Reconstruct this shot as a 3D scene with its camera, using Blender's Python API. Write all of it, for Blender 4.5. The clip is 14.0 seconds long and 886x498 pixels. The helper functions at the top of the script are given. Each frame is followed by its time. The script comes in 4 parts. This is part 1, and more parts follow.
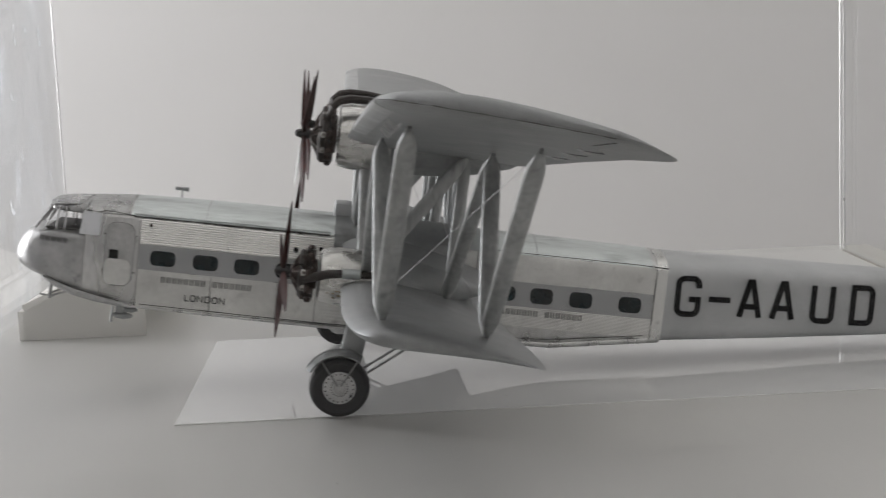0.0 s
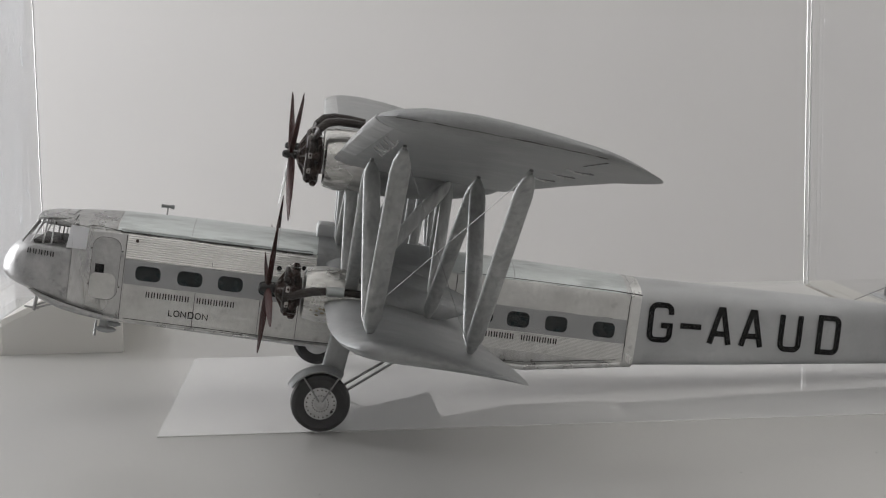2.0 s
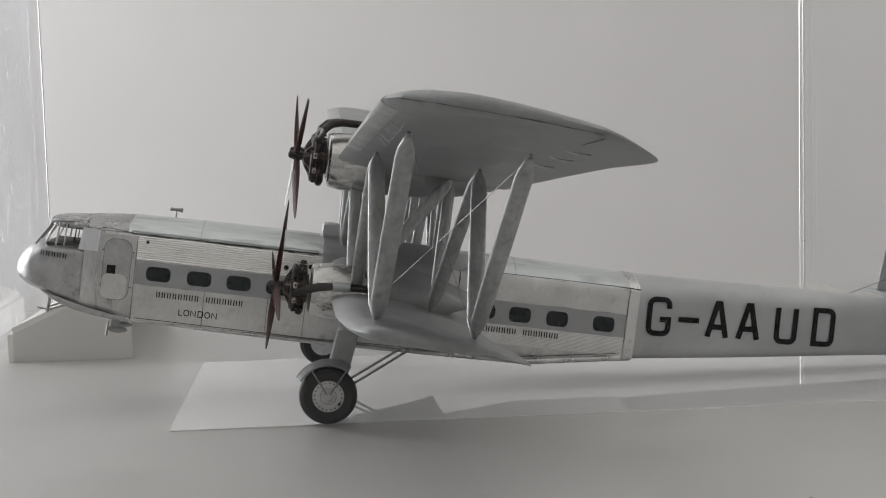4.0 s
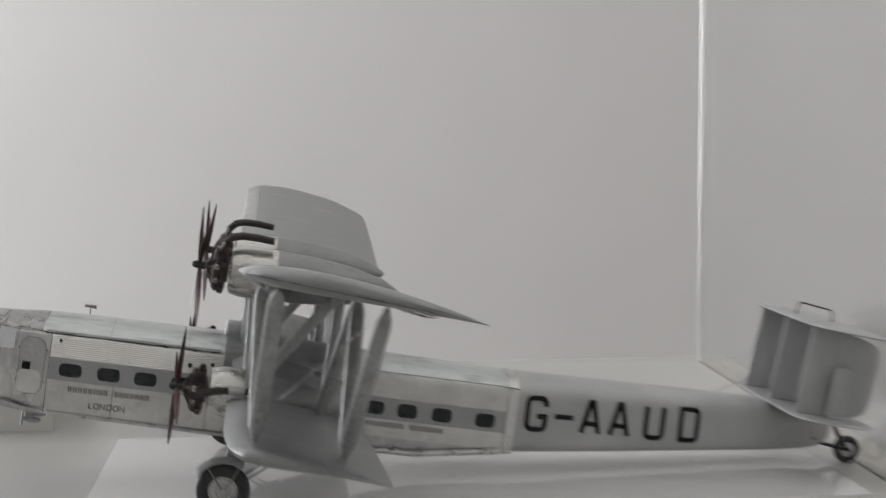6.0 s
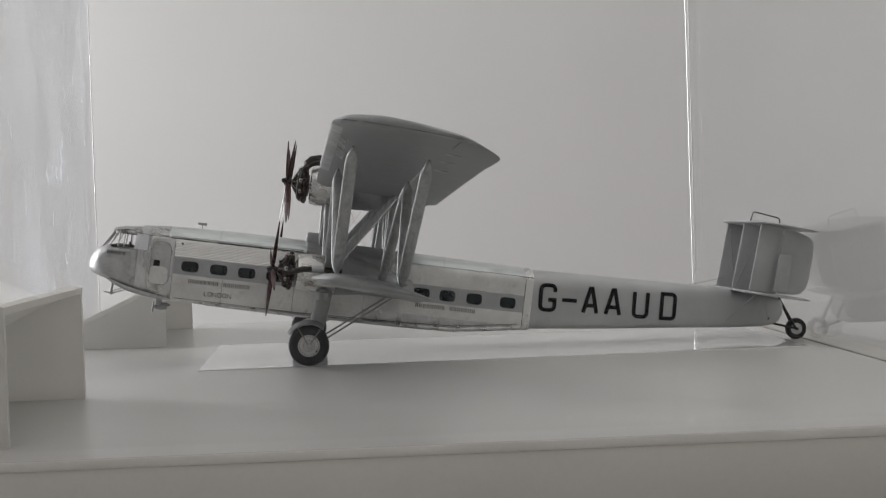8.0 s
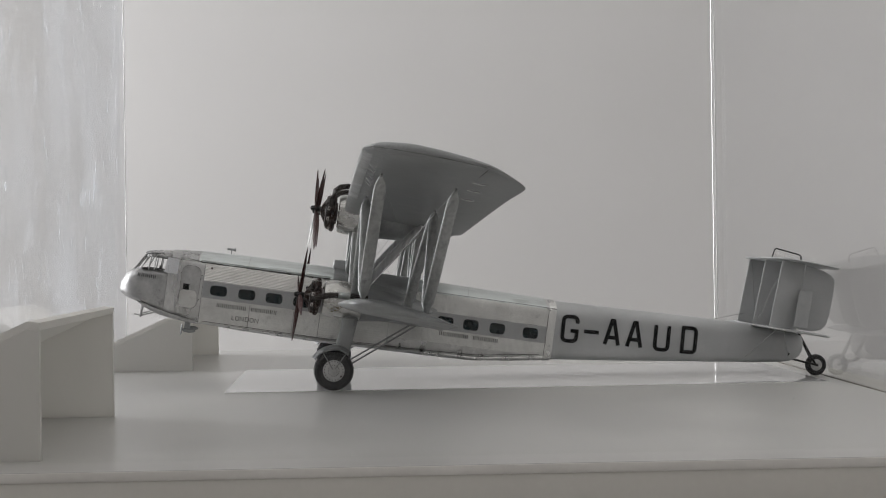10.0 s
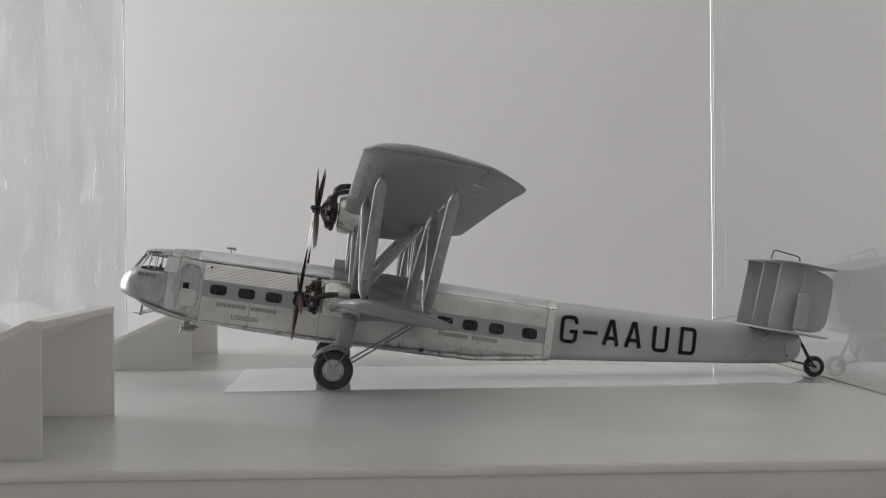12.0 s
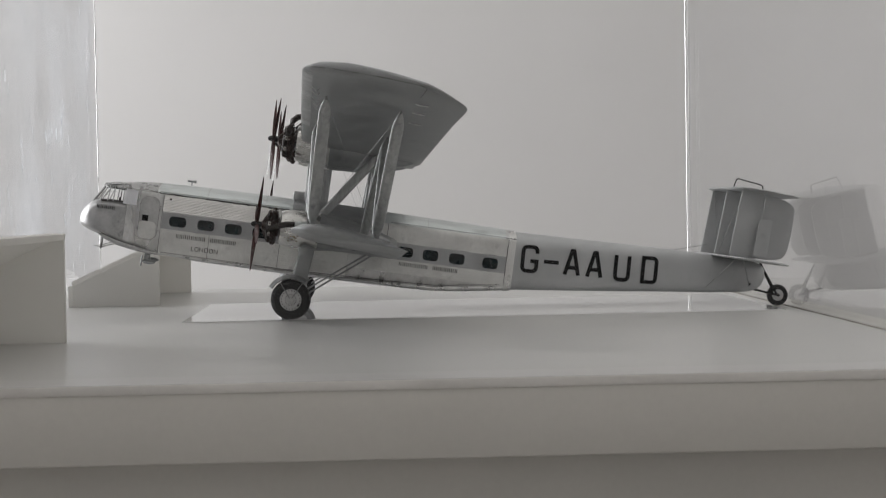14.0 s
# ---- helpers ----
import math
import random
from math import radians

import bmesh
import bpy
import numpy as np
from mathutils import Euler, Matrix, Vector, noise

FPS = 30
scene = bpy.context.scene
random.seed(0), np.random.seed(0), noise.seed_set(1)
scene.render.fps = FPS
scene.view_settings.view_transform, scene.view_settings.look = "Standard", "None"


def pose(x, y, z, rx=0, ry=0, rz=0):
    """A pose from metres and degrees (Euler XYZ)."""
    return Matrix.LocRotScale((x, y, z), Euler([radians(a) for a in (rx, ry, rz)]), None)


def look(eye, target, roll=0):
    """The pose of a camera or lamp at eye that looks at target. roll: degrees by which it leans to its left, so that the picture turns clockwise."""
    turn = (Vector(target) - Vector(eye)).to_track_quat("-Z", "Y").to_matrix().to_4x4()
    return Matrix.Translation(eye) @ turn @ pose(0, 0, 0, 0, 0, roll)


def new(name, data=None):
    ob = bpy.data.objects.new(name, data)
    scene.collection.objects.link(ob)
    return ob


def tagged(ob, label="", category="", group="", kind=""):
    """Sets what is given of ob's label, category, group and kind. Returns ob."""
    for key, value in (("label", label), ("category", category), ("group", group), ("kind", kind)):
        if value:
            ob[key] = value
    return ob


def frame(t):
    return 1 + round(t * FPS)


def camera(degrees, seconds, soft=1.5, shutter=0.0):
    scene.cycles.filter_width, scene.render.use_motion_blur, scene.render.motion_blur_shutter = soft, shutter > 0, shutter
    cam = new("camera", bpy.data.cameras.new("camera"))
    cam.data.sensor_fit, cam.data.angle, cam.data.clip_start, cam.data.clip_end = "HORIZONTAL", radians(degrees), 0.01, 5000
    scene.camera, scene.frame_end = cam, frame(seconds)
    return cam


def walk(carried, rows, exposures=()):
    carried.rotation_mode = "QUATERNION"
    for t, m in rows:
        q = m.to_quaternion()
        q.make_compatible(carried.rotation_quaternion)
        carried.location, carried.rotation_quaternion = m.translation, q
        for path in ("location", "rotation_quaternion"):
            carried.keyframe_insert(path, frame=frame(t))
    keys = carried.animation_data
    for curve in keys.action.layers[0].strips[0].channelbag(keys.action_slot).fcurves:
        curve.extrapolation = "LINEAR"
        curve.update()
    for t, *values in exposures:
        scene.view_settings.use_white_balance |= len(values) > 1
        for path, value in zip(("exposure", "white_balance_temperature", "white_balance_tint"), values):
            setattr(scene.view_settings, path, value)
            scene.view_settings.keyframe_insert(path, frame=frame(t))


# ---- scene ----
cam = camera(34.0, 14.0, soft=1.0, shutter=0.7)
PATH = [
    (0, (0.084, -0.514, 0.121), (0.209, 1.463, -0.156), -2.3),
    (0.5, (0.074, -0.52, 0.122), (0.195, 1.458, -0.147), -2.0),
    (1, (0.075, -0.523, 0.12), (0.226, 1.456, -0.133), -1.2),
    (1.5, (0.075, -0.526, 0.119), (0.269, 1.45, -0.124), -0.7),
    (2, (0.075, -0.526, 0.118), (0.259, 1.452, -0.112), -0.8),
    (4.5, (0.072, -0.542, 0.106), (0.252, 1.441, -0.081), -1.8),
    (5, (0.073, -0.541, 0.105), (0.241, 1.442, -0.093), -1.9),
    (5.5, (0.076, -0.541, 0.103), (0.239, 1.443, -0.087), -1.4),
    (5.7, (0.085, -0.543, 0.116), (0.272, 1.44, -0.065), -0.8),
    (5.9, (0.091, -0.562, 0.144), (0.349, 1.412, -0.05), -0.2),
    (6, (0.096, -0.584, 0.15), (0.335, 1.393, -0.031), -0.3),
    (6.3, (0.113, -0.641, 0.144), (0.365, 1.334, -0.042), -0.3),
    (6.5, (0.117, -0.689, 0.127), (0.355, 1.288, -0.063), -0.3),
    (6.8, (0.099, -0.762, 0.097), (0.329, 1.216, -0.08), -1.4),
    (7.1, (0.081, -0.811, 0.094), (0.269, 1.173, -0.078), -2.8),
    (7.2, (0.0805, -0.81, 0.09), (0.239, 1.19, -0.081), -3.1),
    (7.3, (0.08, -0.807, 0.085), (0.232, 1.193, -0.076), -3.2),
    (7.5, (0.079, -0.79, 0.078), (0.242, 1.2, -0.036), -2.9),
    (7.6, (0.079, -0.779, 0.077), (0.255, 1.221, -0.007), -2.5),
    (7.7, (0.0795, -0.772, 0.0765), (0.27, 1.228, 0.005), -2.3),
    (7.8, (0.08, -0.767, 0.076), (0.271, 1.233, 0.011), -2.1),
    (8, (0.08, -0.766, 0.075), (0.262, 1.225, 0.023), -1.9),
    (8.1, (0.079, -0.768, 0.075), (0.26, 1.223, 0.028), -1.8),
    (10.5, (0.078, -0.778, 0.07), (0.225, 1.217, 0.074), -0.6),
    (11, (0.077, -0.778, 0.073), (0.224, 1.216, 0.079), -0.5),
    (11.5, (0.078, -0.777, 0.072), (0.228, 1.217, 0.086), -0.6),
    (12, (0.077, -0.779, 0.072), (0.231, 1.215, 0.07), -0.5),
    (12.5, (0.078, -0.781, 0.072), (0.237, 1.213, 0.062), -0.3),
    (13, (0.081, -0.78, 0.068), (0.242, 1.214, 0.056), -0.2),
    (13.5, (0.096, -0.779, 0.062), (0.25, 1.214, 0.021), -0.6),
    (14, (0.104, -0.78, 0.056), (0.243, 1.215, -0.002), -1.0),
]
walk(cam, [(t, look(eye, target, roll)) for t, eye, target, roll in PATH], [(0, 0.02), (5.5, 0.03), (6.5, -0.07), (8, -0.10), (13, -0.09), (14, -0.04)])

# ---- world and lights ----
world = bpy.data.worlds.new("world")
scene.world = world
world.use_nodes = True
wbg = world.node_tree.nodes["Background"]
wbg.inputs["Color"].default_value = (0.9, 0.95, 1.0, 1)
wbg.inputs["Strength"].default_value = 0.3


def area_lamp(name, m, sx, sy, power, color):
    d = bpy.data.lights.new(name, "AREA")
    d.shape, d.size, d.size_y, d.energy, d.color = "RECTANGLE", sx, sy, power, color
    ob = new(name, d)
    ob.matrix_world = m
    return ob


# window daylight in the left wall, plus an assumed unseen overhead fill lamp
area_lamp("window_daylight", look((-1.72, 1.02, 0.50), (0.0, 1.40, 0.35)), 0.74, 1.15, 41.5, (0.985, 0.97, 1.0))
area_lamp("overhead_fill", look((0.50, -0.45, 1.56), (0.50, -0.45, 0)), 2.9, 3.4, 12.8, (1.0, 0.97, 0.93))


# ---- materials ----
def material(name, color, rough=0.5, metal=0.0, grain=0.0, grain_scale=400.0, stain=0.0, stain_scale=40.0,
             bump=0.0, bump_scale=800.0, spec=0.5, stretch=(1, 1, 1), rough_var=0.0, spots=0.0, spot_scale=200.0, spot_from=0.58):
    m = bpy.data.materials.new(name)
    m.use_nodes = True
    nt = m.node_tree
    b = nt.nodes["Principled BSDF"]
    b.inputs["Roughness"].default_value = rough
    b.inputs["Metallic"].default_value = metal
    b.inputs["Specular IOR Level"].default_value = spec
    co = nt.nodes.new("ShaderNodeTexCoord")
    mp = nt.nodes.new("ShaderNodeMapping")
    mp.inputs["Scale"].default_value = stretch
    nt.links.new(co.outputs["Object"], mp.inputs["Vector"])

    def noise_at(scale, detail):
        n = nt.nodes.new("ShaderNodeTexNoise")
        n.inputs["Scale"].default_value = scale
        n.inputs["Detail"].default_value = detail
        nt.links.new(mp.outputs["Vector"], n.inputs["Vector"])
        return n

    n1, n2 = noise_at(grain_scale, 4), noise_at(stain_scale, 5)
    last = None
    for n, amount, lo, hi, at_lo, at_hi in ((n1, grain, 0.3, 0.7, 1 - grain, 1 + grain * 0.35), (n2, stain, 0.3, 0.7, 1 - stain, 1 + stain * 0.35), (noise_at(spot_scale, 6), spots, spot_from, spot_from + 0.12, 1.0, 1 - spots)):
        if not amount:
            continue
        mix = nt.nodes.new("ShaderNodeMix")
        mix.data_type, mix.blend_type = "RGBA", "MULTIPLY"
        mix.inputs[0].default_value = 1.0
        ramp = nt.nodes.new("ShaderNodeMapRange")
        ramp.inputs["From Min"].default_value, ramp.inputs["From Max"].default_value = lo, hi
        ramp.inputs["To Min"].default_value, ramp.inputs["To Max"].default_value = at_lo, at_hi
        nt.links.new(n.outputs["Fac"], ramp.inputs["Value"])
        if last is None:
            mix.inputs[6].default_value = (*color, 1)
        else:
            nt.links.new(last, mix.inputs[6])
        nt.links.new(ramp.outputs["Result"], mix.inputs[7])
        last = mix.outputs[2]
    if last is None:
        b.inputs["Base Color"].default_value = (*color, 1)
    else:
        nt.links.new(last, b.inputs["Base Color"])
    if rough_var:
        rr = nt.nodes.new("ShaderNodeMapRange")
        rr.inputs["From Min"].default_value, rr.inputs["From Max"].default_value = 0.3, 0.7
        rr.inputs["To Min"].default_value, rr.inputs["To Max"].default_value = max(0.02, rough - rough_var), min(1, rough + rough_var)
        nt.links.new(n2.outputs["Fac"], rr.inputs["Value"])
        nt.links.new(rr.outputs["Result"], b.inputs["Roughness"])
    if bump:
        n3 = noise_at(bump_scale, 3)
        bp = nt.nodes.new("ShaderNodeBump")
        bp.inputs["Strength"].default_value = bump
        bp.inputs["Distance"].default_value = 0.0006
        nt.links.new(n3.outputs["Fac"], bp.inputs["Height"])
        nt.links.new(bp.outputs["Normal"], b.inputs["Normal"])
    return m


def let_light_through(m, share):
    """Thin card: part of the light passes through it."""
    nt = m.node_tree
    b, out = nt.nodes["Principled BSDF"], nt.nodes["Material Output"]
    tl, mix = nt.nodes.new("ShaderNodeBsdfTranslucent"), nt.nodes.new("ShaderNodeMixShader")
    tl.inputs["Color"].default_value = (0.92, 0.91, 0.88, 1)
    mix.inputs[0].default_value = share
    nt.links.new(b.outputs[0], mix.inputs[1])
    nt.links.new(tl.outputs[0], mix.inputs[2])
    nt.links.new(mix.outputs[0], out.inputs["Surface"])


def clear_acrylic(name, rough=0.0):
    """Thin clear sheet: sees straight through, with a mirror coat that grows at grazing angles."""
    m = bpy.data.materials.new(name)
    m.use_nodes = True
    nt = m.node_tree
    for n in list(nt.nodes):
        if n.type != "OUTPUT_MATERIAL":
            nt.nodes.remove(n)
    out = nt.nodes["Material Output"]
    tr, gl, mix, lw, pw, ma = (nt.nodes.new("ShaderNode" + k) for k in ("BsdfTransparent", "BsdfGlossy", "MixShader", "LayerWeight", "Math", "Math"))
    tr.inputs["Color"].default_value = (0.985, 0.988, 0.985, 1)
    gl.inputs["Roughness"].default_value = rough
    lw.inputs["Blend"].default_value = 0.5
    pw.operation, ma.operation = "POWER", "MULTIPLY_ADD"
    pw.inputs[1].default_value = 3.5
    ma.inputs[1].default_value, ma.inputs[2].default_value = 0.95, 0.014
    nt.links.new(lw.outputs["Facing"], pw.inputs[0])
    nt.links.new(pw.outputs[0], ma.inputs[0])
    nt.links.new(ma.outputs[0], mix.inputs[0])
    nt.links.new(tr.outputs[0], mix.inputs[1])
    nt.links.new(gl.outputs[0], mix.inputs[2])
    nt.links.new(mix.outputs[0], out.inputs["Surface"])
    return m


def scuffed_hazed_acrylic(name):
    """Clear sheet with pale upright wipe marks that catch daylight; bluish haze paints reflected sky."""
    m = clear_acrylic(name, 0.06)
    nt = m.node_tree
    out = nt.nodes["Material Output"]
    clear = out.inputs["Surface"].links[0].from_socket
    co, mp = nt.nodes.new("ShaderNodeTexCoord"), nt.nodes.new("ShaderNodeMapping")
    mp.inputs["Scale"].default_value = (1, 1, 0.5)
    nt.links.new(co.outputs["Object"], mp.inputs["Vector"])
    total = None
    for scale, lo, hi, top in ((150, 0.59, 0.75, 0.34), (45, 0.54, 0.76, 0.26), (14, 0.40, 0.72, 0.15)):
        n, r = nt.nodes.new("ShaderNodeTexNoise"), nt.nodes.new("ShaderNodeMapRange")
        n.inputs["Scale"].default_value, n.inputs["Detail"].default_value = scale, 5
        r.inputs["From Min"].default_value, r.inputs["From Max"].default_value, r.inputs["To Max"].default_value = lo, hi, top
        nt.links.new(mp.outputs["Vector"], n.inputs["Vector"])
        nt.links.new(n.outputs["Fac"], r.inputs["Value"])
        if total is None:
            total = r.outputs["Result"]
        else:
            a = nt.nodes.new("ShaderNodeMath")
            a.operation = "MAXIMUM"
            nt.links.new(total, a.inputs[0])
            nt.links.new(r.outputs["Result"], a.inputs[1])
            total = a.outputs[0]
    tl, mix = nt.nodes.new("ShaderNodeBsdfTranslucent"), nt.nodes.new("ShaderNodeMixShader")
    tl.inputs["Color"].default_value = (0.86, 0.91, 0.98, 1)
    nt.links.new(total, mix.inputs[0])
    nt.links.new(clear, mix.inputs[1])
    nt.links.new(tl.outputs[0], mix.inputs[2])
    nt.links.new(mix.outputs[0], out.inputs["Surface"])
    return m


M = {
    "room_wall": material("white wall paint", (0.775, 0.768, 0.763), 0.8, stain=0.04, stain_scale=3, bump=0.1, bump_scale=300),
    "room_floor": material("grey carpet", (0.30, 0.285, 0.27), 0.9, grain=0.3, grain_scale=300, stain=0.1, stain_scale=6),
    "base": material("satin white lacquer", (0.70, 0.685, 0.63), 0.34, stain=0.05, stain_scale=9, grain=0.02, bump=0.03, bump_scale=900, rough_var=0.06),
    "edge": material("polished pale edge", (0.80, 0.785, 0.74), 0.3, stain=0.08, stain_scale=30, grain=0.02),
    "case_floor": material("satin grey-white board", (0.53, 0.526, 0.508), 0.34, stain=0.06, stain_scale=9, grain=0.03, bump=0.04, bump_scale=900, rough_var=0.06),
    "plate": material("glossy white acrylic", (0.66, 0.66, 0.655), 0.012, stain=0.03, stain_scale=30, spec=1.0),
    "card": material("off-white card", (0.84, 0.825, 0.79), 0.75, stain=0.06, stain_scale=25, grain=0.03, bump=0.08, bump_scale=700),
    "acrylic": clear_acrylic("clear acrylic"),
    "scuffed": scuffed_hazed_acrylic("scuffed clear acrylic with painted sky haze"),
    "edge_glint": material("white metal for glowing acrylic edges", (0.97, 0.97, 0.97), 0.32, 1.0, stain=0.05, stain_scale=60, rough_var=0.06),
    "joint": material("aged glue joint", (0.34, 0.32, 0.28), 0.5, stain=0.4, stain_scale=60, grain=0.2),
    "foil": material("burnished aluminium foil", (0.72, 0.72, 0.705), 0.29, 1.0, grain=0.07, grain_scale=700, stain=0.12, stain_scale=90, bump=0.55, bump_scale=160, rough_var=0.12, spots=0.3, spot_scale=300, spot_from=0.62),
    "corrugated": material("corrugated aluminium", (0.97, 0.96, 0.94), 0.24, 0.35, grain=0.08, grain_scale=900, stain=0.08, stain_scale=130, bump=0.3, bump_scale=600, spec=1.0),
    "nacelle_foil": material("crinkled stained foil", (0.70, 0.695, 0.675), 0.30, 0.95, grain=0.16, grain_scale=500, stain=0.2, stain_scale=150, bump=1.0, bump_scale=230, stretch=(0.45, 1, 1), rough_var=0.12, spots=0.35, spot_scale=260, spot_from=0.55),
    "cockpit_foil": material("dull wrinkled cockpit foil", (0.38, 0.38, 0.375), 0.32, 1.0, grain=0.14, grain_scale=500, stain=0.25, stain_scale=160, bump=1.0, bump_scale=200, rough_var=0.12, spots=0.5, spot_scale=260, spot_from=0.58),
    "strut": material("brushed silver dope", (0.47, 0.48, 0.478), 0.46, 0.42, grain=0.22, grain_scale=700, stain=0.22, stain_scale=150, bump=0.6, bump_scale=380, stretch=(1, 1, 0.22), rough_var=0.14, spots=0.28, spot_scale=260, spot_from=0.6),
    "roof_foil": material("polished aluminium roof foil", (0.66, 0.70, 0.695), 0.44, 0.6, stain=0.22, stain_scale=70, bump=0.5, bump_scale=220, stretch=(0.25, 1, 1), rough_var=0.16, spots=0.32, spot_scale=170, spot_from=0.57, grain=0.12, grain_scale=700),
    "cabin_foil": material("rubbed aluminium foil", (0.61, 0.61, 0.605), 0.33, 0.9, grain=0.12, grain_scale=600, stain=0.28, stain_scale=110, bump=0.95, bump_scale=220, rough_var=0.14, spots=0.4, spot_scale=260, spot_from=0.6, stretch=(1, 1, 0.45)),
    "nose": material("worn aluminium nose", (0.49, 0.49, 0.487), 0.45, 0.78, grain=0.12, grain_scale=600, stain=0.25, stain_scale=130, bump=1.0, bump_scale=170, rough_var=0.06, spots=0.4, spot_scale=240, spot_from=0.6),
    "dope": material("silver dope", (0.35, 0.36, 0.362), 0.46, 0.55, grain=0.12, grain_scale=900, stain=0.22, stain_scale=70, bump=0.5, bump_scale=260, rough_var=0.14, spots=0.2, spot_scale=150, spot_from=0.6),
    "slat": material("pale dope", (0.52, 0.53, 0.53), 0.42, 0.5, grain=0.15, grain_scale=800, stain=0.25, stain_scale=120, bump=0.6, bump_scale=260, spots=0.3, spot_scale=220, spot_from=0.6),
    "fabric": material("silver doped rear fuselage", (0.49, 0.50, 0.505), 0.52, 0.45, grain=0.08, grain_scale=900, stain=0.14, stain_scale=45, bump=0.15, bump_scale=500, spots=0.14, spot_scale=90, spot_from=0.6),
    "cream": material("pale foil panel", (0.72, 0.72, 0.70), 0.38, 0.75, grain=0.09, grain_scale=700, stain=0.18, stain_scale=60, bump=0.15, bump_scale=500, spots=0.2, spot_scale=220, spot_from=0.6),
    "pane": material("pale frosted pane", (0.78, 0.79, 0.82), 0.4, stain=0.08, stain_scale=120, bump=0.05),
    "stripe": material("grey window band", (0.40, 0.405, 0.41), 0.5, 0.25, stain=0.12, stain_scale=80, grain=0.05),
    "glass_dark": material("dark cabin glass", (0.003, 0.010, 0.012), 0.10, stain=0.5, stain_scale=300, spec=0.3),
    "seam": material("dark panel seam", (0.09, 0.085, 0.08), 0.7, grain=0.4, stain=0.5, stain_scale=250),
    "ink": material("black lettering", (0.005, 0.005, 0.0055), 0.6, grain=0.1, spec=0.15),
    "ink_grey": material("dark grey lettering", (0.014, 0.014, 0.014), 0.6, grain=0.1, spec=0.2),
    "engine": material("dark bronze engine", (0.045, 0.026, 0.021), 0.42, 0.5, grain=0.4, grain_scale=900, bump=0.3, bump_scale=1200, stain=0.3, stain_scale=400),
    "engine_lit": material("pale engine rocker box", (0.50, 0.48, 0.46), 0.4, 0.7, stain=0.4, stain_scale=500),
    "exhaust": material("brown-black exhaust pipe", (0.030, 0.022, 0.019), 0.42, 0.3, grain=0.4, grain_scale=700, stain=0.4, stain_scale=200, bump=0.3, bump_scale=900),
    "prop": material("red-brown lacquered blade", (0.046, 0.0125, 0.011), 0.5, stain=0.35, stain_scale=120, grain=0.2, stretch=(1, 1, 0.2), spec=0.15),
    "silver_blade": material("silver blade", (0.85, 0.85, 0.84), 0.22, 1.0, grain=0.1, stain=0.2, stain_scale=200, stretch=(1, 1, 0.3)),
    "flake": material("ochre flaked lacquer", (0.36, 0.30, 0.20), 0.6, grain=0.3, grain_scale=900, stain=0.4, stain_scale=500),
    "tyre": material("black rubber", (0.016, 0.016, 0.018), 0.6, grain=0.2, stain=0.25, stain_scale=120),
    "wheel_disc": material("pale wheel disc", (0.60, 0.60, 0.60), 0.45, 0.5, grain=0.1, stain=0.15, stain_scale=200),
    "dark_metal": material("dark painted metal", (0.025, 0.024, 0.025), 0.5, 0.4, grain=0.3),
    "wire": material("pale rigging wire", (0.27, 0.27, 0.27), 0.45, 0.6, grain=0.1),
}

let_light_through(M["card"], 0.28)


# ---- mesh helpers ----
def part(name, bm, mat, parent=None, label="", smooth=True, crease=38):
    me = bpy.data.meshes.new(name)
    bmesh.ops.recalc_face_normals(bm, faces=bm.faces)
    bm.to_mesh(me)
    bm.free()
    me.materials.append(M[mat])
    if smooth:
        for p in me.polygons:
            p.use_smooth = True
        me.set_sharp_from_angle(angle=radians(crease))
    ob = new(name, me)
    if parent:
        ob.parent = parent
    if label:
        ob["label"] = label
    return ob


def box_bm(x0, x1, y0, y1, z0, z1, bevel=0.0, bm=None, segments=2):
    bm = bm or bmesh.new()
    r = bmesh.ops.create_cube(bm, size=1)
    bmesh.ops.transform(bm, verts=r["verts"], matrix=Matrix.Translation(((x0 + x1) / 2, (y0 + y1) / 2, (z0 + z1) / 2)) @ Matrix.Diagonal((x1 - x0, y1 - y0, z1 - z0, 1)))
    if bevel:
        edges = list({e for v in r["verts"] for e in v.link_edges})
        bmesh.ops.bevel(bm, geom=edges, offset=bevel, segments=segments, affect="EDGES", profile=0.5)
    return bm


def prism_bm(profile, a, b, axis="y", bm=None):
    """A closed profile, pairs in the plane across the axis, drawn out from a to b."""
    bm = bm or bmesh.new()
    at = {"y": lambda p, t: (p[0], t, p[1]), "x": lambda p, t: (t, p[0], p[1]), "z": lambda p, t: (p[0], p[1], t)}[axis]
    r0 = [bm.verts.new(at(p, a)) for p in profile]
    r1 = [bm.verts.new(at(p, b)) for p in profile]
    n = len(profile)
    for i in range(n):
        bm.faces.new((r0[i], r0[(i + 1) % n], r1[(i + 1) % n], r1[i]))
    bm.faces.new(r0)
    bm.faces.new(r1[::-1])
    return bm


def loft_bm(rings, cap=True, bm=None):
    bm = bm or bmesh.new()
    vs = [[bm.verts.new(p) for p in ring] for ring in rings]
    n = len(rings[0])
    for a, b in zip(vs, vs[1:]):
        for i in range(n):
            bm.faces.new((a[i], a[(i + 1) % n], b[(i + 1) % n], b[i]))
    if cap:
        bm.faces.new(vs[0][::-1])
        bm.faces.new(vs[-1])
    return bm


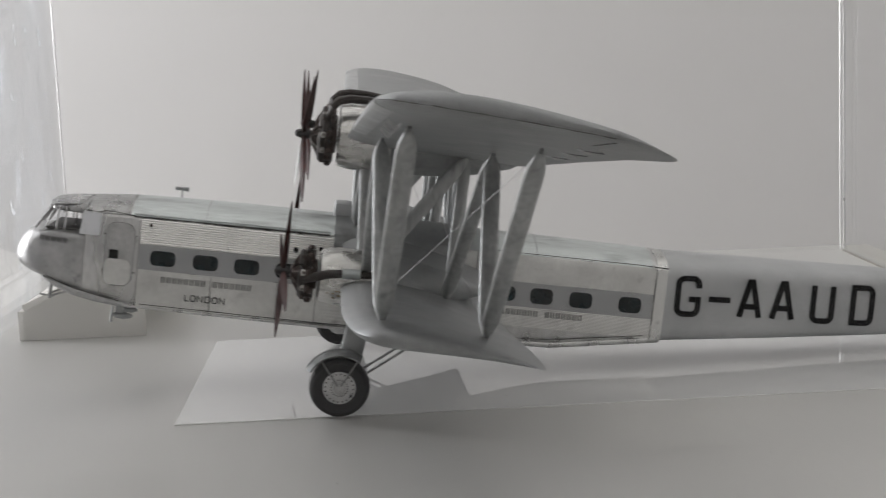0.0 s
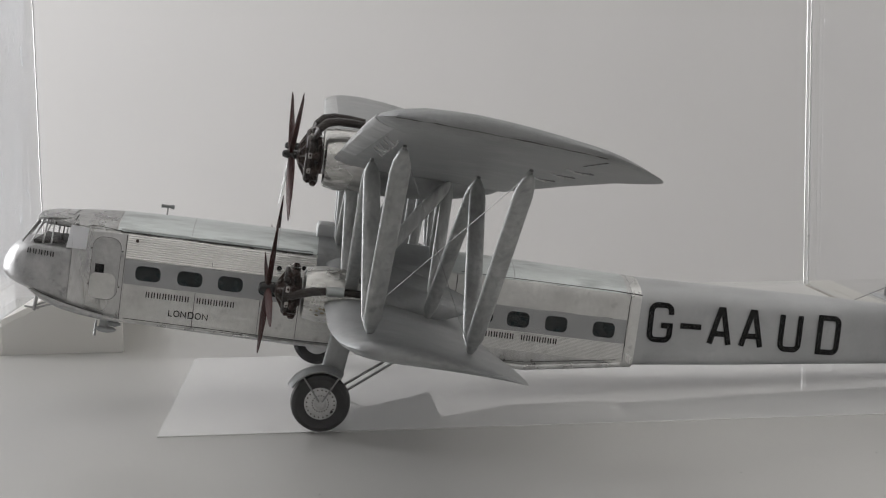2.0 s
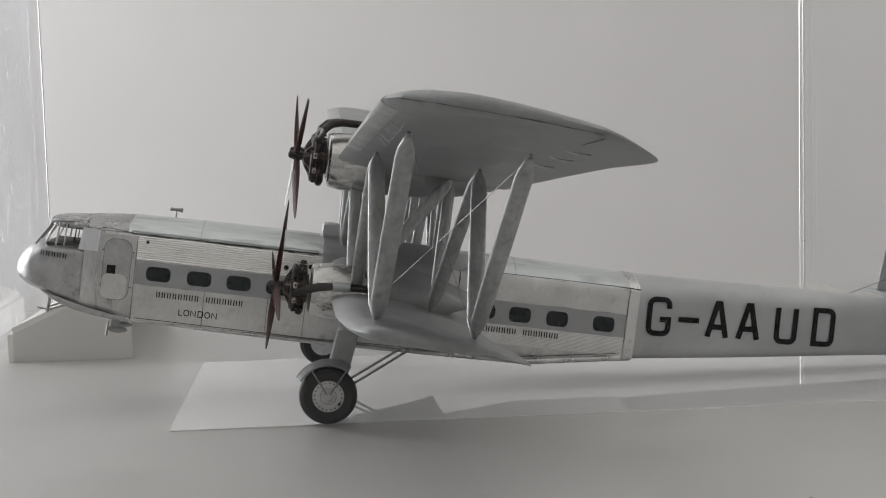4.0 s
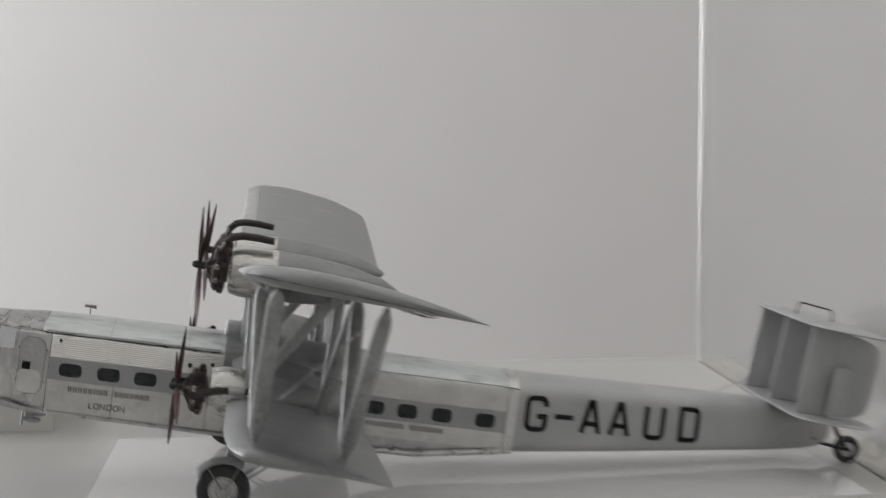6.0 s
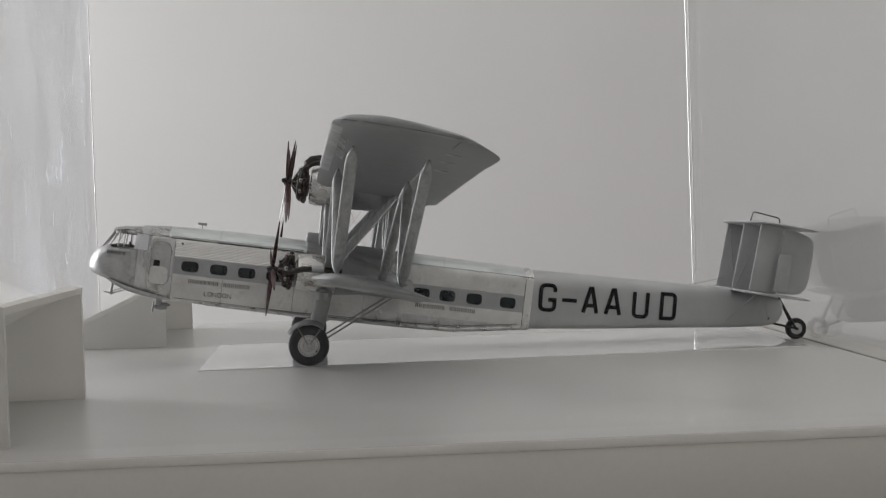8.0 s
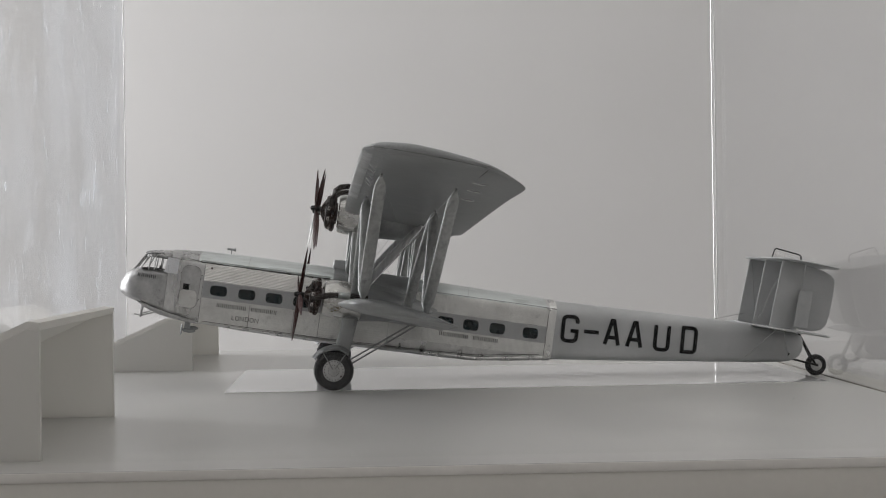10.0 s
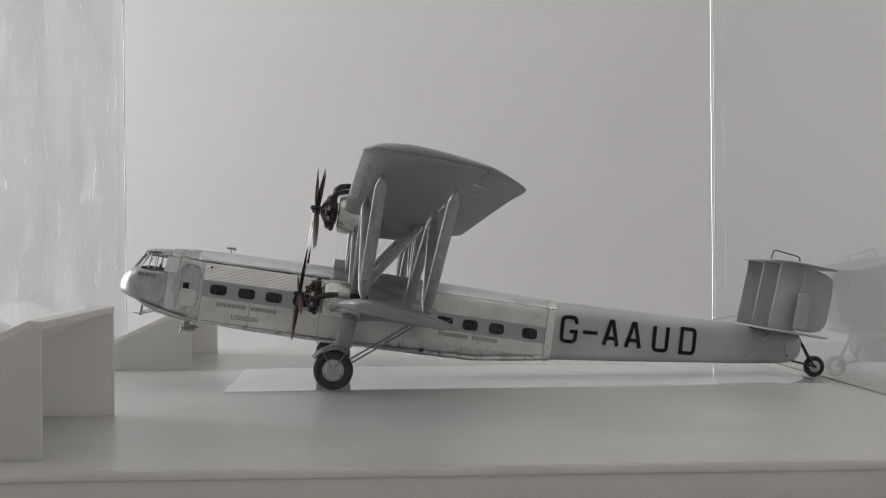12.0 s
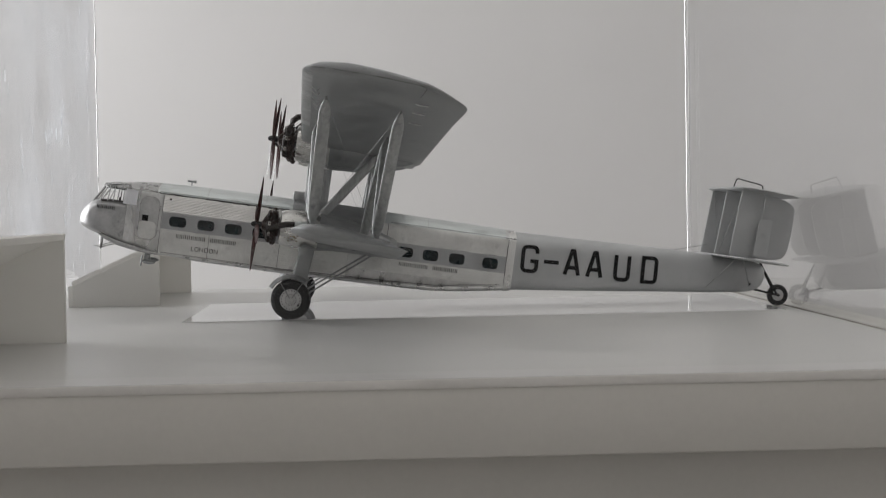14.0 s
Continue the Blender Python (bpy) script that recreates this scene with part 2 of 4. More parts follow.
def tube_bm(points, radii, sides=10, bm=None):
    """A round tube along points."""
    pts = [Vector(p) for p in points]
    if not isinstance(radii, (list, tuple)):
        radii = [radii] * len(pts)
    rings = []
    up = Vector((0, 0, 1))
    for i, p in enumerate(pts):
        t = (pts[min(i + 1, len(pts) - 1)] - pts[max(i - 1, 0)]).normalized()
        side = t.cross(up if abs(t.dot(up)) < 0.95 else Vector((0, 1, 0))).normalized()
        v = side.cross(t)
        rings.append([p + (side * math.cos(2 * math.pi * k / sides) + v * math.sin(2 * math.pi * k / sides)) * radii[i] for k in range(sides)])
    return loft_bm(rings, bm=bm)


def strut_bm(a, b, chord, thick, bm=None):
    """A streamlined strut with tapering ends; its chord lies along the fuselage."""
    a, b = Vector(a), Vector(b)
    t = (b - a).normalized()
    fore = (Vector((1, 0, 0)) - t * t.x).normalized()
    side = t.cross(fore)
    rings = []
    for f, s in ((0, 0.28), (0.02, 0.50), (0.065, 0.86), (0.11, 0.98), (0.4, 1.0), (0.75, 0.99), (0.91, 0.92), (0.97, 0.56), (1, 0.30)):
        p = a.lerp(b, f)
        ring = []
        for k in range(20):
            ang = 2 * math.pi * k / 20
            x, y = math.cos(ang), math.sin(ang)
            x, y = math.copysign(abs(x) ** 0.9, x), math.copysign(abs(y) ** 0.75, y)
            ring.append(p + fore * (x * chord * 0.46 * s) + side * (y * thick * 0.4 * (0.6 + 0.4 * s) * (1 - 0.2 * x)))
        rings.append(ring)
    return loft_bm(rings, bm=bm)


def revolve_bm(profile, origin, axis="x", sides=28, bm=None):
    """A profile of (along, radius) pairs turned about an axis through origin."""
    o = Vector(origin)
    rings = []
    for s, r in profile:
        ring = []
        for k in range(sides):
            c, d = math.cos(2 * math.pi * k / sides) * r, math.sin(2 * math.pi * k / sides) * r
            ring.append(o + Vector({"x": (s, c, d), "y": (c, s, d), "z": (c, d, s)}[axis]))
        rings.append(ring)
    return loft_bm(rings, bm=bm)


# ---- the room ----
def build_room():
    tagged(part("floor", box_bm(-1.77, 2.0, -2.4, 1.5, -1.05, -1.0), "room_floor", smooth=False), kind="structure")
    tagged(part("wall_back", box_bm(-1.85, 2.08, 1.50, 1.58, -0.996, 1.6), "room_wall", smooth=False), kind="structure")
    tagged(part("wall_front", box_bm(-1.85, 2.08, -2.48, -2.40, -0.996, 1.6), "room_wall", smooth=False), kind="structure")
    tagged(part("wall_right", box_bm(2.0, 2.08, -2.398, 1.498, -0.996, 1.6), "room_wall", smooth=False), kind="structure")
    wall = new("wall_left")
    tagged(wall, kind="structure")
    for a in ((-2.398, 0.45, -0.996, 1.6), (0.4502, 1.4, -0.996, -0.1), (0.4502, 1.4, 1.3, 1.6), (1.4002, 1.498, -0.996, 1.6)):
        part("wall_section", box_bm(-1.85, -1.77, *a), "room_wall", wall, smooth=False)
    tagged(part("ceiling", box_bm(-1.85, 2.08, -2.48, 1.58, 1.602, 1.68), "room_wall", smooth=False), kind="structure")


build_room()

# ---- the display case ----
FZ = -0.0028
CASE_W, CASE_D, RIM = 0.437, 0.557, 0.0215
CASE = pose(0.363, 0.285, 0, 0, 0, -2.0)


def build_case():
    """The case's own frame starts at its inner back right corner, seen from the front."""
    base = tagged(new("display_plinth"), "satin white display plinth with a thick top board", "plinth")
    base.matrix_basis = CASE
    part("top_board", box_bm(-CASE_W - RIM, RIM, -CASE_D - RIM, RIM, -0.0305, FZ - 0.0004, 0.0012), "base", base)
    part("case_floor", box_bm(-CASE_W - RIM + 0.0014, 0.0045, -CASE_D - RIM + 0.0003, RIM - 0.0014, FZ - 0.0034, FZ), "case_floor", base, "satin grey-white floor sheet", smooth=False)
    part("floor_edge", box_bm(-CASE_W - RIM + 0.0014, 0.0045, -CASE_D - RIM - 0.0005, -CASE_D - RIM + 0.0002, FZ - 0.0034, FZ - 0.0001, 0.0003), "edge", base, "pale polished front edge of the floor sheet")
    part("plinth_body", box_bm(-CASE_W, 0, -CASE_D, 0, -0.999, -0.0307), "base", base, smooth=False)
    case = tagged(new("display_case"), "clear acrylic case standing on the white plinth", "display case")
    case.matrix_basis = CASE
    t, z1, W, D = 0.004, 0.42, CASE_W, CASE_D
    panels = ((-W - t, t, -D - t, -D), (-W - t, t, 0, t), (-W - t, -W, -D + 0.0004, -0.0004), (0, t, -D + 0.0004, -0.0004))
    for k, (x0, x1, y0, y1) in enumerate(panels):
        sheet = box_bm(x0, x1, y0, y1, FZ + 0.0002, z1)
        sheet.faces.ensure_lookup_table()
        bmesh.ops.delete(sheet, geom=[min(sheet.faces, key=lambda q: q.calc_center_median().z)], context="FACES_ONLY")
        p = part("acrylic_panel", sheet, "scuffed" if k == 2 else "acrylic", case, smooth=False)
        p.visible_shadow = k == 2
    p = part("acrylic_top", box_bm(-W - t, t, -D - t, t, z1 + 0.0004, z1 + t), "acrylic", case, smooth=False)
    p.visible_shadow = False
    part("base_joint", box_bm(-0.0016, -0.0003, -D, -0.001, FZ + 0.00002, FZ + 0.0005), "joint", case, "brownish glue joint along the foot of the panel", smooth=False)
    # Added metal rods stand in for light glowing in the panel edges.
    for x, w in ((-W - 0.0006, 0.0004), (0.0016, 0.0006), (-0.0006, 0.0005)):
        part("edge_glint_rod", tube_bm([(x, t + 0.0008, FZ + 0.0002), (x, t + 0.0008, z1)], w, 12), "edge_glint", case, "added pale metal rod for the bright panel corner")


def sheet_bm(x0, x1, y0, y1, z0, z1, c):
    """A flat sheet with a small chamfer round its upper rim."""
    rings = []
    for inset, z in ((0.0, z0), (0.0, z1 - c), (c, z1)):
        rings.append([(x0 + inset, y0 + inset, z), (x1 - inset, y0 + inset, z), (x1 - inset, y1 - inset, z), (x0 + inset, y1 - inset, z)])
    return loft_bm(rings)


def build_plate():
    plate = tagged(new("display_plate"), "glossy white acrylic sheet under the model", "plate")
    plate.matrix_basis = pose(0.0222, -0.0395, 0, 0, 0, -1.0)
    part("acrylic_sheet", sheet_bm(0, 0.311, 0, 0.140, -0.0012, 0.0, 0.0002), "plate", plate, smooth=False)
    # Made-up ramp; it keeps the sheet's edge from reading as a dark step.
    rings = []
    for out, z in ((0.050, FZ + 0.00003), (0.036, FZ + 0.0002), (0.022, FZ + 0.0007), (0.010, FZ + 0.0014), (0.0003, -0.0004), (-0.02, -0.0006)):
        rings.append([(-out, -out, z), (0.311 + out * 0.35, -out, z), (0.311 + out * 0.35, 0.140 + out * 0.6, z), (-out, 0.140 + out * 0.6, z)])
    part("added_ramp", loft_bm(rings), "case_floor", plate, "added low ramp hiding the shaded sheet edge")


build_case()
build_plate()


def label_stand(x1, y0, y1, zb, slope, depth, turn=0.0):
    """A folded card stand, open at the back: two end cheeks and a sloping face."""
    ob = tagged(new("label_stand"), "off-white folded card label stand with open back", "label stand", "label stands")
    ob.matrix_basis = pose(x1, y0, FZ + 0.0001, 0, 0, turn)
    h, L, t = zb - FZ, y1 - y0, 0.0026
    prof = [(0, 0), (0, h), (-0.004, h + 0.0005), (-depth, h - slope * depth), (-depth, 0)]
    part("cheek", prism_bm(prof, 0, t), "card", ob, smooth=False)
    part("cheek", prism_bm(prof, L - t, L), "card", ob, smooth=False)
    dz = 0.0028
    face = [(0, h + 0.0001), (-0.004, h + 0.0006), (-depth, h - slope * depth + 0.0001), (-depth - 0.0005, h - slope * depth + dz), (-0.004, h + dz + 0.0006), (0.0004, h + dz)]
    part("sloping_face", prism_bm(face, 0, L), "card", ob, smooth=False)
    part("front_lip", box_bm(-depth - 0.0026, -depth - 0.0001, 0, L, 0.0, h - slope * depth), "card", ob, smooth=False)
    return ob


label_stand(-0.0268, -0.2525, -0.1115, 0.0437, 0.41, 0.052, -2.1)
label_stand(-0.0105, 0.136, 0.280, 0.0325, 0.41, 0.054, -2.0)

# ---- the model aircraft ----
TILT, MID = 8.65, 0.0187
plane = tagged(new("model_airplane"), "silver four-engined biplane airliner model on the glossy plate", "model airplane")
plane.matrix_basis = pose(0, MID, 0.053, 0, TILT, 0)


def interp(table, u):
    for (a, *va), (b, *vb) in zip(table, table[1:]):
        if u <= b:
            f = max(0, (u - a) / (b - a))
            f = f * f * (3 - 2 * f) if len(table) > 40 else f
            return [p + (q - p) * f for p, q in zip(va, vb)]
    return list(table[-1][1:])


def section(u, top, bot, hw, n_up, n_lo, mid, count=48):
    """One fuselage section: rounded above, squarer below."""
    ring = []
    for k in range(count):
        a = 2 * math.pi * (k + 0.5) / count
        c, s = math.cos(a), math.sin(a)
        n = n_up if s > 0 else n_lo
        y = hw * math.copysign(abs(c) ** (2 / n), c)
        z = mid + ((top - mid) if s > 0 else (mid - bot)) * math.copysign(abs(s) ** (2 / n), s)
        ring.append((u, y, z))
    return ring


# u, roof, keel, half width
CABIN = [(-0.0105, 0.0181, -0.0156, 0.0184), (0.0034, 0.0194, -0.0181, 0.019), (0.03, 0.0201, -0.0198, 0.019), (0.0715, 0.0204, -0.0203, 0.019), (0.13, 0.0199, -0.0198, 0.019), (0.156, 0.0197, -0.0192, 0.019), (0.176, 0.0193, -0.0168, 0.0188), (0.1985, 0.0190, -0.0134, 0.0183)]
REAR = [(0.1986, 0.0187, -0.0132, 0.0180), (0.24, 0.0196, -0.0086, 0.0157), (0.28, 0.0206, -0.0038, 0.0132), (0.31, 0.0208, -0.0004, 0.0105), (0.328, 0.0204, 0.0020, 0.0075), (0.334, 0.0199, 0.0032, 0.0058), (0.338, 0.0190, 0.0050, 0.0044), (0.3402, 0.0178, 0.0072, 0.0031), (0.3415, 0.0160, 0.0095, 0.0016)]


NOSE_SIDE = [(-0.0333, 0.0112), (-0.0301, 0.0140), (-0.025, 0.0162), (-0.018, 0.0176), (-0.0106, 0.0184)]


def half_width(u):
    if u < -0.0106:
        return interp(NOSE_SIDE, u)[0]
    return interp(CABIN if u < 0.1986 else REAR, u)[2]


def build_fuselage():
    rings = []
    for u, *_ in CABIN:
        top, bot, hw = interp(CABIN, u)
        rings.append(section(u, top, bot, hw, 1.75, 13, 0.0125))
    part("cabin", loft_bm(rings), "cabin_foil", plane, "worn aluminium foil cabin")
    rings = [section(u, t, b, h, 3.4, 7, (t + b) / 2) for u, t, b, h in REAR]
    part("rear_fuselage", loft_bm(rings), "fabric", plane, "smooth silver-doped rear fuselage")
    # nose, cut level under the cockpit
    nose = [(-0.0368, -0.0045, -0.0064, 0.0012), (-0.0364, -0.0016, -0.0078, 0.0045), (-0.0351, 0.0012, -0.0089, 0.0080), (-0.0330, 0.0038, -0.0098, 0.0112), (-0.0301, 0.0060, -0.0107, 0.0140), (-0.025, 0.0062, -0.0119, 0.0162), (-0.018, 0.0064, -0.0138, 0.0176), (-0.0106, 0.0066, -0.0155, 0.0184)]
    rings = [section(u, t, b, h, 2.2 + 6 * min(1, max(0, (u + 0.033) / 0.012)), 2.2 + 5.5 * min(1, max(0, (u + 0.036) / 0.022)), -0.0053 + 0.003 * min(1, max(0, (u + 0.0376) / 0.02))) for u, t, b, h in nose]
    nose_ob = part("nose", loft_bm(rings), "nose", plane, "worn rounded aluminium nose")
    for sd in (-1, 1):
        pts = [(-0.0250, sd * 0.0138, -0.0112), (-0.0200, sd * 0.0160, -0.0130), (-0.0130, sd * 0.0172, -0.0150), (-0.0050, sd * 0.0180, -0.0165), (0.0030, sd * 0.0184, -0.0178), (0.0085, sd * 0.0186, -0.0184)]
        part("chin_fairing", tube_bm(pts, [0.0003, 0.0011, 0.0015, 0.0014, 0.0009, 0.0004], 10), "nose", nose_ob, "long metal fairing under the nose")
        part("chin_seam", tube_bm([(u, y * 1.055, w + 0.0013) for u, y, w in pts[:5]], 0.00016, 6), "seam", nose_ob)
    # cockpit: roof shell, pillars and solid side behind the windows
    rings = []
    for u, t, h in ((-0.0240, 0.0156, 0.0112), (-0.0212, 0.0163, 0.0150), (-0.016, 0.0170, 0.0170), (-0.0106, 0.0175, 0.0178)):
        ring = []
        for k in range(13):
            a = math.pi * k / 12
            ring.append((u, -h * math.copysign(abs(math.cos(a)) ** 0.6, math.cos(a)), 0.0136 + (t - 0.0136) * math.sin(a) ** 0.7))
        for k in range(12, -1, -1):
            a = math.pi * k / 12
            ring.append((u, -(h - 0.0009) * math.copysign(abs(math.cos(a)) ** 0.6, math.cos(a)), 0.0131 + (t - 0.0141) * math.sin(a) ** 0.7))
        rings.append(ring)
    sheet = []
    for u, w, h in ((-0.0247, 0.0160, 0.0112), (-0.0236, 0.0163, 0.0126), (-0.0208, 0.0169, 0.0150), (-0.0165, 0.0174, 0.0160), (-0.0122, 0.0177, 0.0154)):
        over = [(u, h * e, w - 0.0014 * abs(e) ** 3) for e in (-1, -0.8, -0.5, 0, 0.5, 0.8, 1)]
        sheet.append(over + [(a, b * 0.99, c - 0.0005) for a, b, c in reversed(over)])
    part("cockpit_roof_sheet", loft_bm(sheet), "cockpit_foil", plane, "thin crumpled foil sheet over the cockpit")
    part("cockpit_roof", loft_bm(rings), "cockpit_foil", plane, "dull wrinkled cockpit roof")
    for s in (-1, 1):
        part("side_pane", prism_bm([(-0.0127, 0.0060), (-0.0056, 0.0060), (-0.0053, 0.0138), (-0.0115, 0.0143)], s * 0.0172, s * 0.01868), "pane", plane, "pale frosted side pane behind the cockpit windows", smooth=False)
        for (u0, y0, w0), (u1, y1, w1), r in (((-0.0292, 0.0124, 0.0056), (-0.0234, 0.0106, 0.0150), 0.00045), ((-0.0254, 0.0152, 0.0060), (-0.0220, 0.0142, 0.0146), 0.0003), ((-0.0212, 0.0166, 0.0062), (-0.0203, 0.0160, 0.0148), 0.00036), ((-0.0182, 0.0172, 0.0063), (-0.0177, 0.0168, 0.0148), 0.0003), ((-0.0296, 0.004, 0.0062), (-0.0238, 0.0036, 0.0156), 0.0004)):
            part("window_pillar", tube_bm([(u0, s * y0, w0), (u1, s * y1, w1)], r, 8), "nose", plane)
    rng = random.Random(11)
    for s in (-1, 1):
        line = [(-0.0240 + 0.0025 * k, s * min(0.0176, 0.0105 + 0.0014 * k), 0.0138 + 0.00012 * k + rng.uniform(-0.0003, 0.0003)) for k in range(7)]
        part("roof_beam", tube_bm(line, [rng.uniform(0.0003, 0.0006) for _ in line], 7), "cockpit_foil", plane)
        line = [(-0.0108 + rng.uniform(-0.0002, 0.0002), s * 0.0186, 0.012 - 0.0022 * k) for k in range(12)]
        part("nose_joint", tube_bm(line, [rng.choice((0.00005, 0.0001, 0.00014)) for _ in line], 6), "nose", plane, "uneven joint behind the nose")
        line = [(-0.0104 + 0.0021 * k, s * 0.0183, 0.0146 + rng.uniform(-0.0005, 0.0004)) for k in range(9)]
        part("roof_joint", tube_bm(line, [rng.choice((0.0001, 0.00016, 0.00024)) for _ in line], 6), "seam", plane, "uneven dark joint under the roof sheet")
    part("cockpit_sill", box_bm(-0.0250, -0.0140, -0.0140, 0.0140, 0.0058, 0.0070, 0.0003), "seam", plane, "dark instrument shelf seen through the windows")
    part("control_column", tube_bm([(-0.0164, -0.006, 0.0070), (-0.0163, -0.006, 0.0086), (-0.0160, -0.006, 0.0092), (-0.0158, -0.006, 0.0142)], [0.0007, 0.0006, 0.00025, 0.0002], 8), "seam", plane, "dark post inside the cockpit")


build_fuselage()


def side_sheet(u0, u1, w0, w1, proud, ridges=0, amp=0.0, s=-1, steps=28):
    """A thin sheet on the cabin side, plain or with lengthwise ridges."""
    bm = bmesh.new()
    m = max(8, ridges * 8)
    rng = random.Random(int(u0 * 1e5) + ridges)
    dent = [[rng.uniform(-1, 1) for _ in range(ridges + 2)] for _ in range(steps + 1)]
    grid = []
    for i in range(steps + 1):
        u = u0 + (u1 - u0) * i / steps
        row = []
        for j in range(m + 1):
            w = w0 + (w1 - w0) * j / m
            lift = amp * (1 + 0.12 * dent[i][j // 8]) * (1 - abs(math.cos(math.pi * ridges * j / m)) ** 3) if ridges else 0.00003 * dent[i][0]
            lean = max(0, w - 0.0115) ** 2 * 90
            row.append(bm.verts.new((u, s * (half_width(u) + proud + lift - lean), w)))
        grid.append(row)
    inner = [[bm.verts.new((v.co.x, v.co.y - s * 0.0006, v.co.z)) for v in (row[0], row[-1])] for row in grid]
    for i in range(steps):
        for j in range(m):
            bm.faces.new((grid[i][j], grid[i + 1][j], grid[i + 1][j + 1], grid[i][j + 1]))
        bm.faces.new((grid[i][0], inner[i][0], inner[i + 1][0], grid[i + 1][0]))
        bm.faces.new((grid[i][m], grid[i + 1][m], inner[i + 1][1], inner[i][1]))
    for i in (0, steps):
        bm.faces.new([*grid[i], inner[i][1], inner[i][0]])
    return bm


def rounded_rect(cx, cz, hx, hz, r, n=5):
    pts = []
    for qx, qz, a0 in ((1, 1, 0), (-1, 1, 90), (-1, -1, 180), (1, -1, 270)):
        for k in range(n + 1):
            a = radians(a0 + 90 * k / n)
            pts.append((cx + qx * (hx - r) + r * math.cos(a), cz + qz * (hz - r) + r * math.sin(a)))
    return pts


def ring_bm(outer, inner, y0, y1):
    bm = bmesh.new()
    rows = [[bm.verts.new((u, y, w)) for u, w in loop] for loop, y in ((outer, y0), (outer, y1), (inner, y1), (inner, y0))]
    n = len(outer)
    for a, b in zip(rows, rows[1:]):
        for i in range(n):
            bm.faces.new((a[i], a[(i + 1) % n], b[(i + 1) % n], b[i]))
    return bm


def build_cabin_sides():
    for s in (-1, 1):
        part("corrugated_panel", side_sheet(0.0088, 0.0395, 0.0047, 0.0136, 0.00028, 11, 0.00024, s), "corrugated", plane, "corrugated bright metal panel")
        part("corrugated_panel", side_sheet(0.0397, 0.0700, 0.0047, 0.0134, 0.00028, 11, 0.00024, s), "corrugated", plane, "corrugated bright metal panel")
        part("corrugated_panel", side_sheet(0.0705, 0.0764, 0.0047, 0.0134, 0.00028, 11, 0.00030, s, 6), "corrugated", plane, "corrugated bright metal panel")
        part("root_fairing", side_sheet(0.0768, 0.1218, 0.0047, 0.0150, 0.0005, 0, 0, s), "dope", plane, "grey silver-doped fairing at the wing root")
        part("upper_panel", side_sheet(0.1222, 0.1284, 0.0047, 0.0140, 0.0002, 0, 0, s, 6), "cream", plane, "narrow pale metal panel")
        part("upper_panel", side_sheet(0.1290, 0.1943, 0.0047, 0.0142, 0.0002, 0, 0, s), "cream", plane, "smooth pale metal panel")
        for a, b, ridges in ((0.0088, 0.0345, 0), (0.0348, 0.0580, 0), (0.0583, 0.0720, 0), (0.0723, 0.1090, 11), (0.1093, 0.1943, 14)):
            part("lower_panel", side_sheet(a, b, max(-0.0178, interp(CABIN, b)[1] + 0.0022), -0.0046, 0.00010, ridges, 0.00006, s), "cream", plane, "pale grooved lower panel" if ridges else "pale smooth lower panel")
        part("window_band", side_sheet(0.0088, 0.1943, -0.0044, 0.0045, 0.00022, 0, 0, s, 16), "stripe", plane, "grey band along the windows")
        for u in (0.0172, 0.0322, 0.0468, 0.0615, 0.0985, 0.1115, 0.1252, 0.1392, 0.1532, 0.1676, 0.1858):
            y = half_width(u) + 0.00025
            big, tall = (0.0048, 0.0029) if u < 0.15 else (0.0045, 0.0031)
            w = part("cabin_window", prism_bm(rounded_rect(u, 0.0, big - 0.0002, tall - 0.0001, 0.0021), s * (y - 0.001), s * (y + 0.00012)), "glass_dark", plane, "dark glossy rounded cabin window", smooth=False)
            part("window_rim", ring_bm(rounded_rect(u, 0.0, big + 0.0001, tall + 0.0002, 0.0023), rounded_rect(u, 0.0, big - 0.0003, tall - 0.0002, 0.0020), s * (y - 0.0008), s * (y + 0.0003)), "stripe", w)
        y = half_width(0) + 0.0002
        door = part("cabin_door", prism_bm(rounded_rect(0.0018, 0.0002, 0.0050, 0.0112, 0.0036), s * (y - 0.001), s * y), "nose", plane, "rounded foil-covered entrance door")
        part("door_seam", ring_bm(rounded_rect(0.0018, 0.0002, 0.00512, 0.01132, 0.0037), rounded_rect(0.0018, 0.0002, 0.0050, 0.0112, 0.0036), s * (y - 0.0008), s * (y + 0.00006)), "seam", door)
        part("door_lower_panel", prism_bm(rounded_rect(0.0014, -0.0062, 0.0046, 0.0047, 0.0026), s * (y - 0.0005), s * (y + 0.0001)), "cream", door, "cream lower door panel")
        part("door_window", box_bm(-0.0017, 0.0015, *sorted((s * (y - 0.0005), s * (y + 0.00015))), -0.0016, 0.0016), "ink", door, smooth=False)
        # gutters and sills along the roof and keel
        wavy = random.Random(17)
        part("roof_gutter", tube_bm([(0.006 + 0.0046 * k, s * 0.0187, 0.0140 + 0.00002 * k + wavy.uniform(-0.00008, 0.00008)) for k in range(16)], [wavy.choice((0.00016, 0.00022, 0.0003)) for _ in range(16)], 6), "seam", plane)
        part("gutter_lip", tube_bm([(0.006 + 0.0046 * k, s * 0.0184, 0.0150 + 0.00002 * k + wavy.uniform(-0.0001, 0.0001)) for k in range(16)], [wavy.uniform(0.0003, 0.00045) for _ in range(16)], 8), "roof_foil", plane, "uneven bright lip over the gutter")
        part("roof_gutter", tube_bm([(0.130, s * 0.0184, 0.0150), (0.1880, s * 0.0182, 0.0149), (0.1985, s * 0.0190, 0.0146)], [0.00012, 0.00018, 0.00028], 6), "seam", plane)
